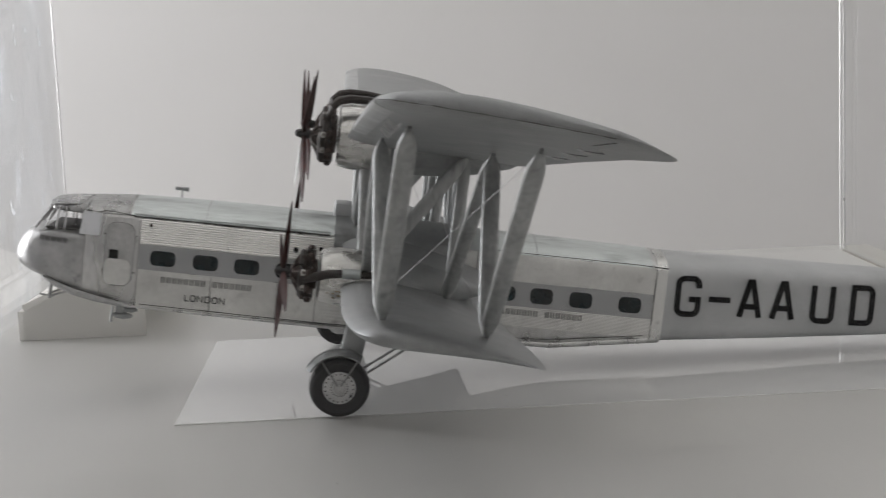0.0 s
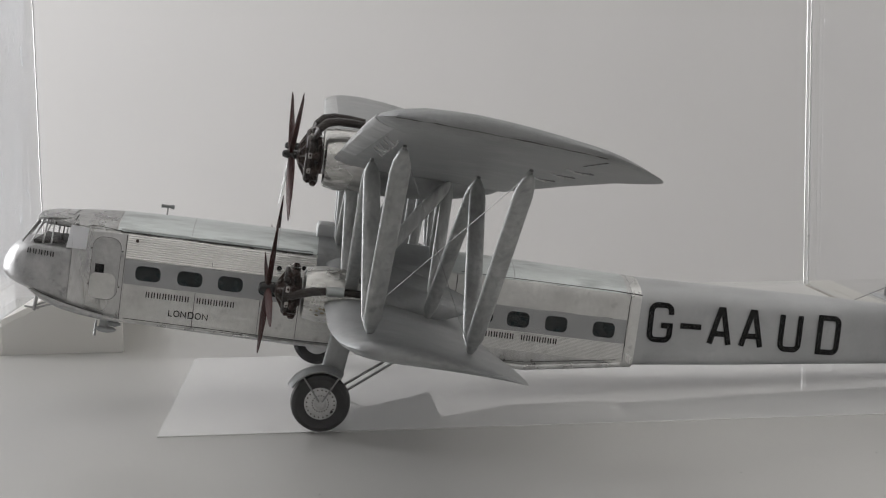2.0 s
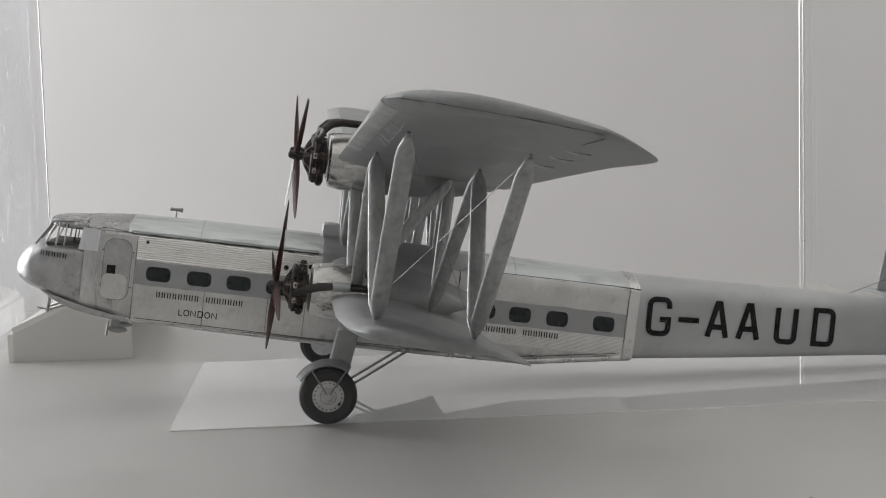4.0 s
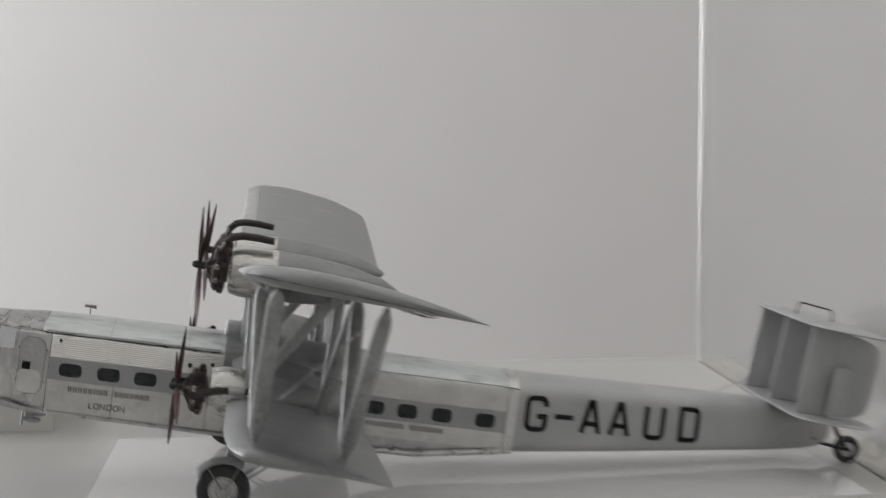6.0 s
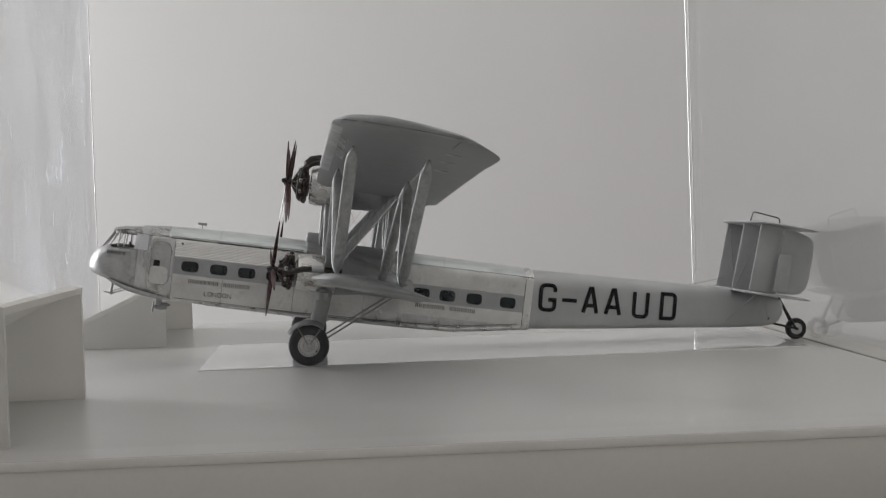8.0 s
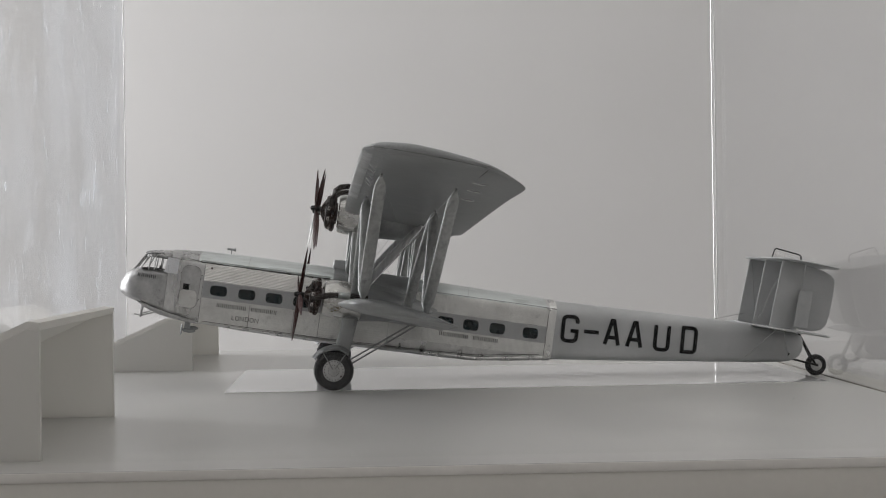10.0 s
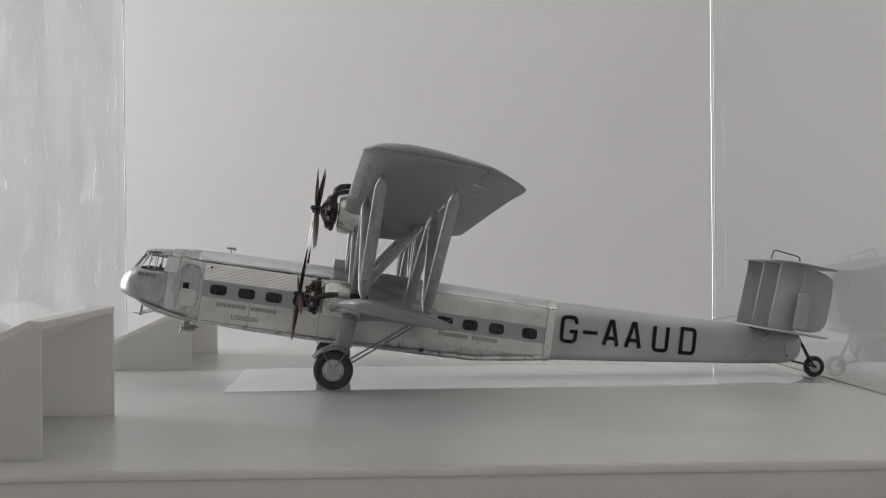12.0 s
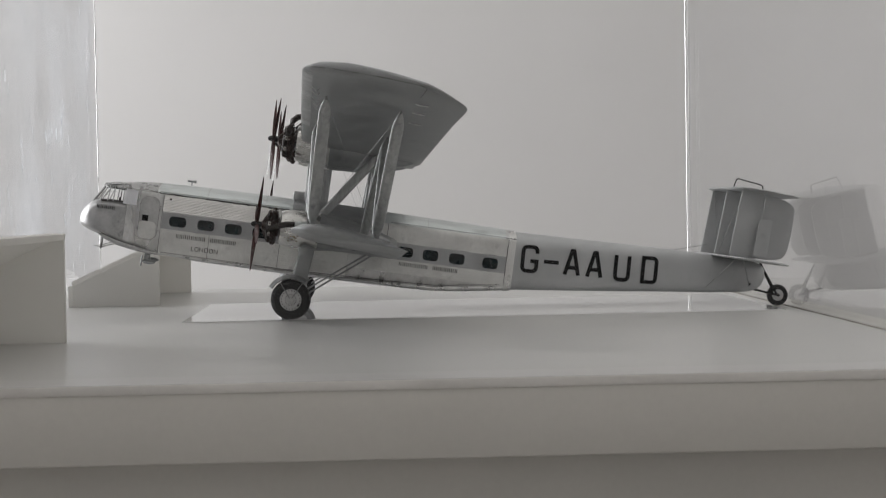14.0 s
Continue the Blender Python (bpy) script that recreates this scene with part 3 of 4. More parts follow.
        part("keel_strip", tube_bm([(0.008, s * 0.0189, -0.0182), (0.075, s * 0.0190, -0.0188), (0.13, s * 0.0190, -0.0180), (0.158, s * 0.0186, -0.0176), (0.194, s * 0.0179, -0.0124)], [0.00035, 0.0006, 0.0009, 0.0011, 0.0011], 10), "cabin_foil", plane, "rounded foil rail along the keel")
        for u in (0.03465, 0.05815, 0.07215):
            part("panel_seam", box_bm(u - 0.00006, u + 0.00006, *sorted((s * 0.0185, s * 0.01926)), -0.0172, -0.0048), "seam", plane, smooth=False)
        part("panel_seam", box_bm(0.0084, 0.00852, *sorted((s * 0.0185, s * 0.01935)), -0.018, 0.0132), "seam", plane, smooth=False)
        part("panel_seam", box_bm(0.1286, 0.12878, *sorted((s * 0.0185, s * 0.01935)), 0.0046, 0.0136), "seam", plane, smooth=False)
        part("keel_seam", tube_bm([(0.010, s * 0.0191, -0.0170), (0.075, s * 0.0193, -0.0176), (0.13, s * 0.0193, -0.0166), (0.158, s * 0.0191, -0.0156), (0.192, s * 0.0187, -0.0108)], 0.00014, 5), "seam", plane)
        crack = [(0.1945 + wavy.uniform(-0.00022, 0.00012), s * (half_width(0.1945) + 0.0003), -0.0112 + 0.0021 * k) for k in range(13)]
        part("panel_seam", tube_bm(crack, [wavy.choice((0.00004, 0.00009, 0.00015)) for _ in crack], 6), "seam", plane, "ragged dark crack at the end of the cabin")
        for u, w, r in ((0.0636, 0.0080, 0.0009), (0.0725, 0.0092, 0.0008)):
            part("vent_port", revolve_bm([(-0.0006, r), (0.0, r), (0.0003, r * 0.7)], (u, s * (half_width(u) + 0.0006), w), "y", 14), "ink", plane, "small dark round port")
        for u in (-0.0036, 0.0074):
            for w in (-0.006, 0.007):
                part("door_hinge", tube_bm([(u, s * 0.0189, w), (u, s * 0.0194, w)], 0.0003, 8), "seam", plane)
        part("door_handle", tube_bm([(0.0122, s * 0.0190, 0.0115), (0.0122, s * 0.0200, 0.0115)], [0.0007, 0.0005], 8), "engine", plane)
    def roof_rings(stations, lowest):
        top, bot, hw = interp(CABIN, 0.02)
        keep = [k for k, q in enumerate(section(0, top + 0.0003, bot, hw + 0.0001, 1.75, 13, 0.0125, 96)) if q[2] > lowest]
        rings = []
        for u in stations:
            top, bot, hw = interp(CABIN, u)
            full = section(u, top + 0.0003, bot, hw + 0.0001, 1.75, 13, 0.0125, 96)
            line = sorted((full[k] for k in keep), key=lambda q: q[1])
            rings.append(line + [(q[0], q[1] * 0.97, q[2] - 0.0008) for q in reversed(line)])
        return rings
    for u in (0.031, 0.062, 0.108, 0.150):
        strip = [[(q[0], q[1] * 1.004, q[2] + 0.00008) for q in ring] for ring in roof_rings((u, u + 0.00022), 0.0140)]
        part("roof_seam", loft_bm(strip), "stripe", plane)
    part("front_roof_sheet", loft_bm(roof_rings((-0.0104, -0.006, -0.001, 0.0046), 0.0140)), "cockpit_foil", plane, "dull wrinkled roof sheet behind the cockpit")
    part("roof_sheet", loft_bm(roof_rings((0.0049, 0.02, 0.04, 0.09, 0.14, 0.1930), 0.0140)), "roof_foil", plane, "polished bluish aluminium roof")
    part("roof_fairing", loft_bm([[(q[0], q[1] * 1.012, q[2] + 0.0004) for q in ring] for ring in roof_rings((0.0766, 0.09, 0.105, 0.1220), 0.0140)]), "dope", plane, "grey silver-doped sheet over the roof between the wings")
    rings = []
    for u, g in ((0.1947, 0.0001), (0.19475, 0.00025), (0.1984, 0.00025), (0.1987, 0.0001)):
        top, bot, hw = interp(CABIN, u)
        rings.append(section(u, top + g, bot - g, hw + g, 1.9, 12, 0.0125))
    part("joint_band", loft_bm(rings), "foil", plane, "bright metal band round the fuselage joint")


build_cabin_sides()


# ---- lettering: strokes laid on the fuselage side ----
def stroke_bm(lines, width, place, depth=0.0002, closed=()):
    """Flat strokes with mitred corners; place(s, t) gives the outer surface point."""
    bm = bmesh.new()
    for li, pts in enumerate(lines):
        pts = [Vector(p) for p in pts]
        loop = li in closed
        n = len(pts)
        left, right = [], []
        for i, p in enumerate(pts):
            a = pts[i - 1] if i or loop else None
            b = pts[(i + 1) % n] if i < n - 1 or loop else None
            da = (p - a).normalized() if a is not None else (b - p).normalized()
            db = (b - p).normalized() if b is not None else da
            t = (da + db)
            t = t.normalized() if t.length > 1e-6 else da
            nn = Vector((-t.y, t.x))
            k = max(0.5, abs(nn.dot(Vector((-da.y, da.x)))))
            left.append(p + nn * (width / 2 / k))
            right.append(p - nn * (width / 2 / k))
        rows = []
        for L, R in zip(left, right):
            o1, o2 = place(*L), place(*R)
            i1, i2 = place(*L, -depth), place(*R, -depth)
            rows.append([bm.verts.new(q) for q in (o1, o2, i2, i1)])
        seq = list(zip(rows, rows[1:] + ([rows[0]] if loop else [])))
        if not loop:
            seq = list(zip(rows, rows[1:]))
        for a, b in seq:
            for i in range(4):
                bm.faces.new((a[i], a[(i + 1) % 4], b[(i + 1) % 4], b[i]))
        if not loop:
            bm.faces.new(rows[0])
            bm.faces.new(rows[-1][::-1])
    return bm


def arc(cx, cy, r, a0, a1, n=5):
    return [(cx + r * math.cos(radians(a0 + (a1 - a0) * k / n)), cy + r * math.sin(radians(a0 + (a1 - a0) * k / n))) for k in range(n + 1)]


def glyph(ch, w, h):
    """Centre lines of a letter in a box w by h."""
    r = min(w, h) * (0.48 if ch == "O" else 0.3)
    if ch == "G":
        return [[(w, h * 0.74), *arc(w - r, h - r, r, 0, 90), *arc(r, h - r, r, 90, 180), *arc(r, r, r, 180, 270), *arc(w - r, r, r, 270, 360), (w, h * 0.42), (w * 0.55, h * 0.42)]], ()
    if ch == "A":
        return [[(0, 0), (w * 0.43, h), (w * 0.57, h), (w, 0)], [(w * 0.16, h * 0.3), (w * 0.84, h * 0.3)]], ()
    if ch == "U":
        return [[(0, h), *arc(r, r, r, 180, 270), *arc(w - r, r, r, 270, 360), (w, h)]], ()
    if ch == "D":
        return [[(0, 0), *arc(w - r, r, r, 270, 360), *arc(w - r, h - r, r, 0, 90), (0, h)]], (0,)
    if ch == "O":
        return [[*arc(w - r, r, r, 270, 360), *arc(w - r, h - r, r, 0, 90), *arc(r, h - r, r, 90, 180), *arc(r, r, r, 180, 270)]], (0,)
    if ch == "L":
        return [[(0, h), (0, 0), (w, 0)]], ()
    if ch == "N":
        return [[(0, 0), (0, h), (w, 0), (w, h)]], ()
    return [[(0, h * 0.45), (w, h * 0.45)]], ()


def lettering(u0, w0, turn, s=-1, proud=0.0004):
    c, d = math.cos(radians(turn)), math.sin(radians(turn))

    def place(a, b, lift=0.0):
        u, w = u0 + a * c - b * d, w0 + a * d + b * c
        return (u, s * (half_width(u) + proud + lift), w)
    return place


def build_letters():
    put = lettering(0.2024, -0.0028, 2.1)
    for ch, x, w in (("G", 0.0012, 0.0077), ("-", 0.0129, 0.0082), ("A", 0.0249, 0.0075), ("A", 0.0374, 0.0076), ("U", 0.0529, 0.0073), ("D", 0.0683, 0.0073)):
        lines, closed = glyph(ch, w, 0.0132)
        part("letter", stroke_bm([[(x + a, 0.0012 + b) for a, b in l] for l in lines], 0.0021, put, closed=closed), "ink", plane, "black painted letter", smooth=False)
    put = lettering(0.0261, -0.0142, 0.0)
    for ch, x, w in (("L", 0.0, 0.0013), ("O", 0.0019, 0.0018), ("N", 0.0044, 0.0017), ("D", 0.0071, 0.0017), ("O", 0.0096, 0.0018), ("N", 0.0122, 0.0017)):
        lines, closed = glyph(ch, w, 0.0021)
        part("letter", stroke_bm([[(x + a, b) for a, b in l] for l in lines], 0.00035, put, closed=closed), "ink_grey", plane, smooth=False)
    # airline lettering and the name on the nose as plain bars
    put = lettering(-0.0263, 0.0020, -2.0)
    for k in range(5):
        part("lettering_bar", stroke_bm([[(k * 0.0021 + e, 0.0002), (k * 0.0021 + e, 0.0020)] for e in (0.0, 0.0009)], 0.00030, put), "ink_grey", plane, smooth=False)
    for u0, w0, words in ((0.0174, -0.0085, (8, 7)), (0.1371, -0.0076, (8, 7))):
        put, x = lettering(u0, w0, 0.0), 0
        for n in words:
            for k in range(n):
                part("lettering_bar", stroke_bm([[(x + e, 0), (x + e, 0.0021)] for e in (0.0, 0.0009)], 0.00038, put), "ink_grey", plane, smooth=False)
                x += 0.00202
            x += 0.0022


build_letters()


# ---- wings ----
def foil_height(f, thick):
    t = 5 * thick * (0.2969 * math.sqrt(f) - 0.126 * f - 0.3516 * f ** 2 + 0.2843 * f ** 3 - 0.1036 * f ** 4)
    camber = 0.22 * thick * 4 * f * (1 - f)
    return t + camber, -0.75 * t + camber


def wing_bm(stations, u0, u1):
    """Stations: y, leading and trailing edge of the outline, w at u0, drop to u1, thickness, fullness. The section keeps the
    inboard profile, cut by the outline and rounded off at the cut."""
    rings = []
    for y, a, b, w, drop, th, full in stations:
        up, lo = [], []
        for k in range(15):
            g = 0.5 * (1 - math.cos(math.pi * k / 14))
            u = a + (b - a) * g
            f = min(1.0, max(0.0, (u - u0) / (u1 - u0)))
            hi, low = foil_height(f, th)
            mid = (hi + low) / 2
            edge = full * (1 - abs(2 * g - 1) ** 9) ** 0.5
            base = w - drop * f
            up.append((u, y, base + mid + (hi - mid) * edge))
            lo.append((u, y, base + mid + (low - mid) * edge))
        rings.append(up[::-1] + lo[1:-1])
    return loft_bm(rings)


def upper_w(d):
    return 0.0500 + 0.1005 * max(0.0, d - 0.03)


def build_wings():
    ds = [0.0, 0.03, 0.08, 0.13, 0.18, 0.215]
    tips = [(0.2225, 0.0801, 0.1468, 1), (0.2260, 0.0802, 0.1465, 1), (0.2290, 0.0803, 0.1457, 1), (0.2315, 0.0805, 0.1446, 1), (0.2345, 0.0810, 0.1428, 0.98), (0.2400, 0.0842, 0.1388, 0.94), (0.2445, 0.0930, 0.1350, 0.86), (0.2472, 0.1030, 0.1318, 0.7), (0.2486, 0.1120, 0.1295, 0.42), (0.2490, 0.1170, 0.1280, 0.15)]
    for s in (-1, 1):
        up = (lambda d: upper_w(d)) if s < 0 else (lambda d: upper_w(d) + 0.001 * max(0.0, d - 0.03))
        drop = lambda d: 0.0040 + 0.0014 * min(1.0, max(0.0, (d - 0.17) / 0.05))
        fore = lambda d: 0.0773 + 0.0030 * min(1.0, max(0.0, (d - 0.06) / 0.175))
        st = [(s * d, fore(d), 0.1395 + 0.034 * d, up(d), drop(d), 0.0067, 1) for d in ds]
        st += [(s * d, a, b, up(d), drop(d), 0.0067, f) for d, a, b, f in tips]
        wing = part("upper_wing", wing_bm(st, 0.0770, 0.1468), "dope", plane, "silver-doped upper wing")
        # slat links under the leading edge and control hinges
        rings = []
        for k in range(15):
            d = 0.100 + 0.1310 * k / 14
            f0 = (fore(d) - 0.0770) / 0.0698
            lift = 0.00006 + 0.00026 * min(1.0, k / 2, (14 - k) / 3)
            outer, inner = [], []
            for side, e in ((1, 0.085), (1, 0.055), (1, 0.03), (1, 0.014), (1, 0.005), (0, 0.0), (-1, 0.004), (-1, 0.012), (-1, 0.026), (-1, 0.045), (-1, 0.062)):
                f = f0 + e
                hi, low = foil_height(f, 0.0067)
                g = e * 0.0698 / (0.1395 + 0.034 * d - fore(d))
                half = (hi - low) / 2 * (1 - abs(2 * g - 1) ** 9) ** 0.5
                w = up(d) - drop(d) * f + (hi + low) / 2 + half * side
                u = 0.0770 + 0.0698 * f
                edge = lift * (0.25 if e > 0.06 else 1)
                outer.append((u - lift * max(0.0, 1 - e / 0.03), s * d, w + edge * side))
                inner.append((u + 0.0006 * max(0.0, 1 - e / 0.03), s * d, w - 0.0003 * side))
            rings.append(outer + inner[::-1])
        # the slat is paler than the wing behind it
        part("slat", loft_bm(rings), "slat", wing, "pale slat along the leading edge")
        for k, d in enumerate((0.166, 0.176, 0.189, 0.202, 0.212)):
            a, b = Vector((0.0842, s * d, up(d) - 0.0024)), Vector((0.0866, s * (d + 0.001), up(d) - 0.0042))
            part("slat_link", tube_bm([a, b, b + Vector((0.0006, -s * 0.0022, 0.0012))], 0.00024, 6), "wheel_disc", wing)
        for d in (0.172, 0.198, 0.219):
            part("aileron_hinge", tube_bm([(0.1274, s * d, up(d) - 0.0050), (0.1318, s * (d + 0.0006), up(d) - 0.0052)], [0.0001, 0.00018], 6), "wire", wing)
            part("hinge_bracket", tube_bm([(0.1264, s * (d - 0.0034), up(d) - 0.0049), (0.1292, s * d, up(d) - 0.0055), (0.1318, s * (d - 0.0028), up(d) - 0.0051)], 0.00024, 6), "wheel_disc", wing)
        gap = []
        for k in range(13):
            d = 0.228 + 0.0204 * k / 12
            u = 0.1274 + 0.0012 * k / 12
            f = (u - 0.0770) / 0.0698
            gap.append((u, s * d, up(d) - drop(d) * f + foil_height(f, 0.0067)[1] - 0.00002))
        part("aileron_gap", tube_bm(gap, [0.00006 + 0.00007 * (k % 3) for k in range(13)], 6), "seam", wing)
        rim = [(0.0812, 0.2352), (0.0845, 0.2402), (0.0930, 0.2446), (0.1030, 0.2473), (0.1120, 0.2487), (0.1220, 0.2491), (0.1300, 0.2485)]
        rng = random.Random(7)
        pts, rad = [], []
        for (u, d), (u2, d2) in zip(rim, rim[1:]):
            for k in range(5):
                q = k / 5
                uu, dd = u + (u2 - u) * q, d + (d2 - d) * q
                pts.append((uu, s * dd, up(dd) - drop(dd) * (uu - 0.077) / 0.0698 + 0.0006 + rng.uniform(-0.00006, 0.00006)))
                rad.append(rng.choice((0.00003, 0.00006, 0.0001, 0.00015)))
        part("tip_seam", tube_bm(pts, rad, 6), "seam", wing)
        if s > 0:
            # this half sits slightly swept forward and lower
            wing.matrix_basis = pose(0, 0, 0, -0.5, 0, 1.1)
    low = lambda d: 0.0028 + 0.040 * max(0, d - 0.055) + 0.26 * max(0, 0.055 - d)
    for s in (-1, 1):
        # the trailing edge rises towards the square tip
        sink = lambda d: 0.0064 - 0.0030 * min(1.0, max(0.0, (d - 0.07) / 0.075))
        st = [(s * d, 0.0800, 0.134, low(d), sink(d), 0.0070, 1) for d in (0.012, 0.03, 0.045, 0.055, 0.065, 0.09, 0.12)]
        for d, a, b, f in ((0.1360, 0.0808, 0.1340, 1.0), (0.1480, 0.0818, 0.1340, 1.0), (0.1560, 0.0830, 0.1340, 1.0), (0.1610, 0.0844, 0.1340, 0.97), (0.1645, 0.0862, 0.1339, 0.92), (0.1668, 0.0887, 0.1337, 0.84), (0.1684, 0.0925, 0.1334, 0.68), (0.1693, 0.0975, 0.1328, 0.42), (0.1697, 0.1020, 0.1318, 0.15)):
            st.append((s * d, a, b, low(d), sink(d), 0.0070, f))
        part("lower_wing", wing_bm(st, 0.080, 0.134), "dope", plane, "silver-doped gulled lower wing")
    # struts
    F, R, F2, R2 = (0.0902, 0.1925, 0.0630), (0.1217, 0.1930, 0.0612), (0.0865, 0.1225, 0.0556), (0.1196, 0.1105, 0.0540)
    fb, rb, rb2, fb2 = (0.0904, 0.1518, 0.0102), (0.1194, 0.1475, 0.0074), (0.1150, 0.0610, 0.0026), (0.0885, 0.0540, 0.0050)
    pairs = [(F, fb, 0.0058), (F2, fb, 0.0056), (R, rb, 0.0056), (R2, rb, 0.0056), (R2, rb2, 0.0054), (F2, fb2, 0.0052), ((0.118, 0.0480, 0.0488), (0.0885, 0.0500, 0.0080), 0.0050), ((0.118, 0.0440, 0.0488), (0.1165, 0.0540, 0.0040), 0.0046), ((0.0850, 0.0350, 0.0440), (0.0870, 0.0520, 0.0080), 0.0050),
             ((0.0830, 0.0115, 0.0500), (0.0840, 0.0115, 0.0180), 0.0042), ((0.1190, 0.0115, 0.0480), (0.1200, 0.0115, 0.0180), 0.0042), ((0.1180, 0.0300, 0.0480), (0.1190, 0.0120, 0.0185), 0.0038), ((0.0850, 0.0300, 0.0440), (0.0840, 0.0120, 0.0185), 0.0038)]
    for s in (-1, 1):
        for a, b, c in pairs:
            part("strut", strut_bm((a[0], s * a[1], a[2]), (b[0], s * b[1], b[2]), c, 0.0028), "strut", plane, crease=100)
            p, q = Vector((a[0], s * a[1], a[2])), Vector((b[0], s * b[1], b[2]))
            for end, way in ((p, q - p), (q, p - q)):
                part("strut_pin", tube_bm([end - way.normalized() * 0.0010, end + way.normalized() * 0.0012], [0.0006, 0.0005], 7), "wire", plane)
        for a, b in ((R, (0.090, 0.120, 0.0100)), (F, rb)):
            part("rigging_wire", tube_bm([(a[0], s * a[1], a[2]), (b[0], s * b[1], b[2])], 0.00009, 5), "wire", plane)


build_wings()


# ---- engines and propellers ----
def build_engine(u, y, w, turn, upper):
    eng = part("engine", revolve_bm([(0.0022, 0.0012), (0.0030, 0.0030), (0.0060, 0.0042), (0.0085, 0.0050), (0.0112, 0.0050), (0.0116, 0.0012)], (u, y, w), "x", 20), "engine", plane, "dark bronze radial engine")
    for k in range(9):
        a = 2 * math.pi * (k + 0.25) / 9
        c, s = math.cos(a), math.sin(a)
        o = Vector((u + 0.0088, y, w))
        out = Vector((0, c, s))
        prof = []
        for i in range(7):
            prof += [(o + out * (0.0042 + i * 0.0006), 0.0015), (o + out * (0.0045 + i * 0.0006), 0.0018)]
        part("cylinder", tube_bm([p for p, _ in prof], [r for _, r in prof], 8), "engine", eng)
        part("cylinder_head", tube_bm([o + out * 0.0085, o + out * 0.0097], [0.0015, 0.0009], 8), "engine", eng)
        q = o + out * 0.0078 - Vector((0.0019, 0, 0))
        part("rocker_box", box_bm(q.x - 0.0008, q.x + 0.0006, q.y - 0.0009, q.y + 0.0009, q.z - 0.0010, q.z + 0.0010, 0.0002, segments=1), "engine_lit" if k % 3 else "engine", eng)
        side_v = Vector((0, -s, c))
        for e in (-1, 1):
            part("intake_pipe", tube_bm([o + side_v * (0.0016 * e) + out * 0.0040 + Vector((0.001, 0, 0)), o + side_v * (0.0021 * e) + out * 0.0066, o + side_v * (0.0012 * e) + out * 0.0088], 0.00035, 6), "engine" if e < 0 else "dark_metal", eng)
        part("push_rod", tube_bm([Vector((u + 0.0035, y, w)) + out * 0.0030, o + out * 0.0088 - Vector((0.0018, 0, 0))], 0.0005, 6), "engine", eng)
    # exhaust collector ring behind the cylinders
    ring = [(u + 0.0062, y + math.cos(2 * math.pi * k / 24) * 0.0072, w + math.sin(2 * math.pi * k / 24) * 0.0072) for k in range(25)]
    part("collector_ring", tube_bm(ring, 0.0011, 8), "exhaust", eng)
    # propeller
    w += 0.0006 if upper else 0.0
    span = 0.0295 if upper else 0.0264
    hub = part("propeller_hub", revolve_bm([(-0.0030, 0.0003), (-0.0026, 0.0011), (-0.0010, 0.0016), (0.0012, 0.0017), (0.0026, 0.0014)], (u, y, w), "x", 16), "dark_metal", plane, "dark propeller hub")
    for k in range(4):
        a = radians(turn + 90 * k)
        out, tang = Vector((0, math.sin(a), math.cos(a))), Vector((0, math.cos(a), -math.sin(a)))
        rings = []
        for f, c, th, pitch in ((0.03, 0.0016, 0.0014, 55), (0.2, 0.0026, 0.0011, 50), (0.45, 0.0034, 0.0008, 36), (0.7, 0.0031, 0.0006, 26), (0.9, 0.0021, 0.00045, 20), (0.985, 0.0009, 0.0003, 18)):
            p = Vector((u, y, w)) + out * (span * f)
            pr = radians(pitch)
            ch = tang * math.cos(pr) + Vector((1, 0, 0)) * math.sin(pr)
            no = out.cross(ch)
            rings.append([p + ch * (math.cos(2 * math.pi * i / 10) * c / 2) + no * (math.sin(2 * math.pi * i / 10) * th / 2) for i in range(10)])
        rings = [[Vector((q.x - 0.105 * (q.y - y), q.y, q.z)) for q in ring] for ring in rings]
        # one blade of each upper propeller is silver and half as wide
        is_silver = upper and k == 1
        if is_silver:
            rings = [[sum(ring, Vector()) / 10 + (q - sum(ring, Vector()) / 10) * 0.5 for q in ring] for ring in rings]
        part("propeller_blade", loft_bm(rings), "silver_blade" if is_silver else "prop", hub, "narrow silver metal propeller blade" if is_silver else "red-brown lacquered propeller blade")
    # nacelle
    w -= 0.0006 if upper else 0.0
    if upper:
        prof = [(0.0118, 0.0082), (0.0124, 0.0092), (0.016, 0.0100), (0.030, 0.0100), (0.045, 0.0094), (0.060, 0.0074), (0.072, 0.0042), (0.078, 0.0008)]
    else:
        prof = [(0.0118, 0.0076), (0.0126, 0.0088), (0.018, 0.0098), (0.032, 0.0096), (0.045, 0.0078), (0.058, 0.0050), (0.066, 0.0020), (0.069, 0.0005)]
    cowl = part("nacelle", revolve_bm(prof[3:], (u, y, w), "x", 28), "dope", plane, "silver-doped engine nacelle")
    part("cowl", revolve_bm(prof[:3] + [(prof[3][0] - 0.0002, prof[3][1] + 0.0001), (prof[3][0] + 0.0001, prof[3][1] - 0.0004)], (u, y, w), "x", 28), "nacelle_foil", cowl, "crinkled foil cowl behind the engine")
    s = -1 if y < 0 else 1
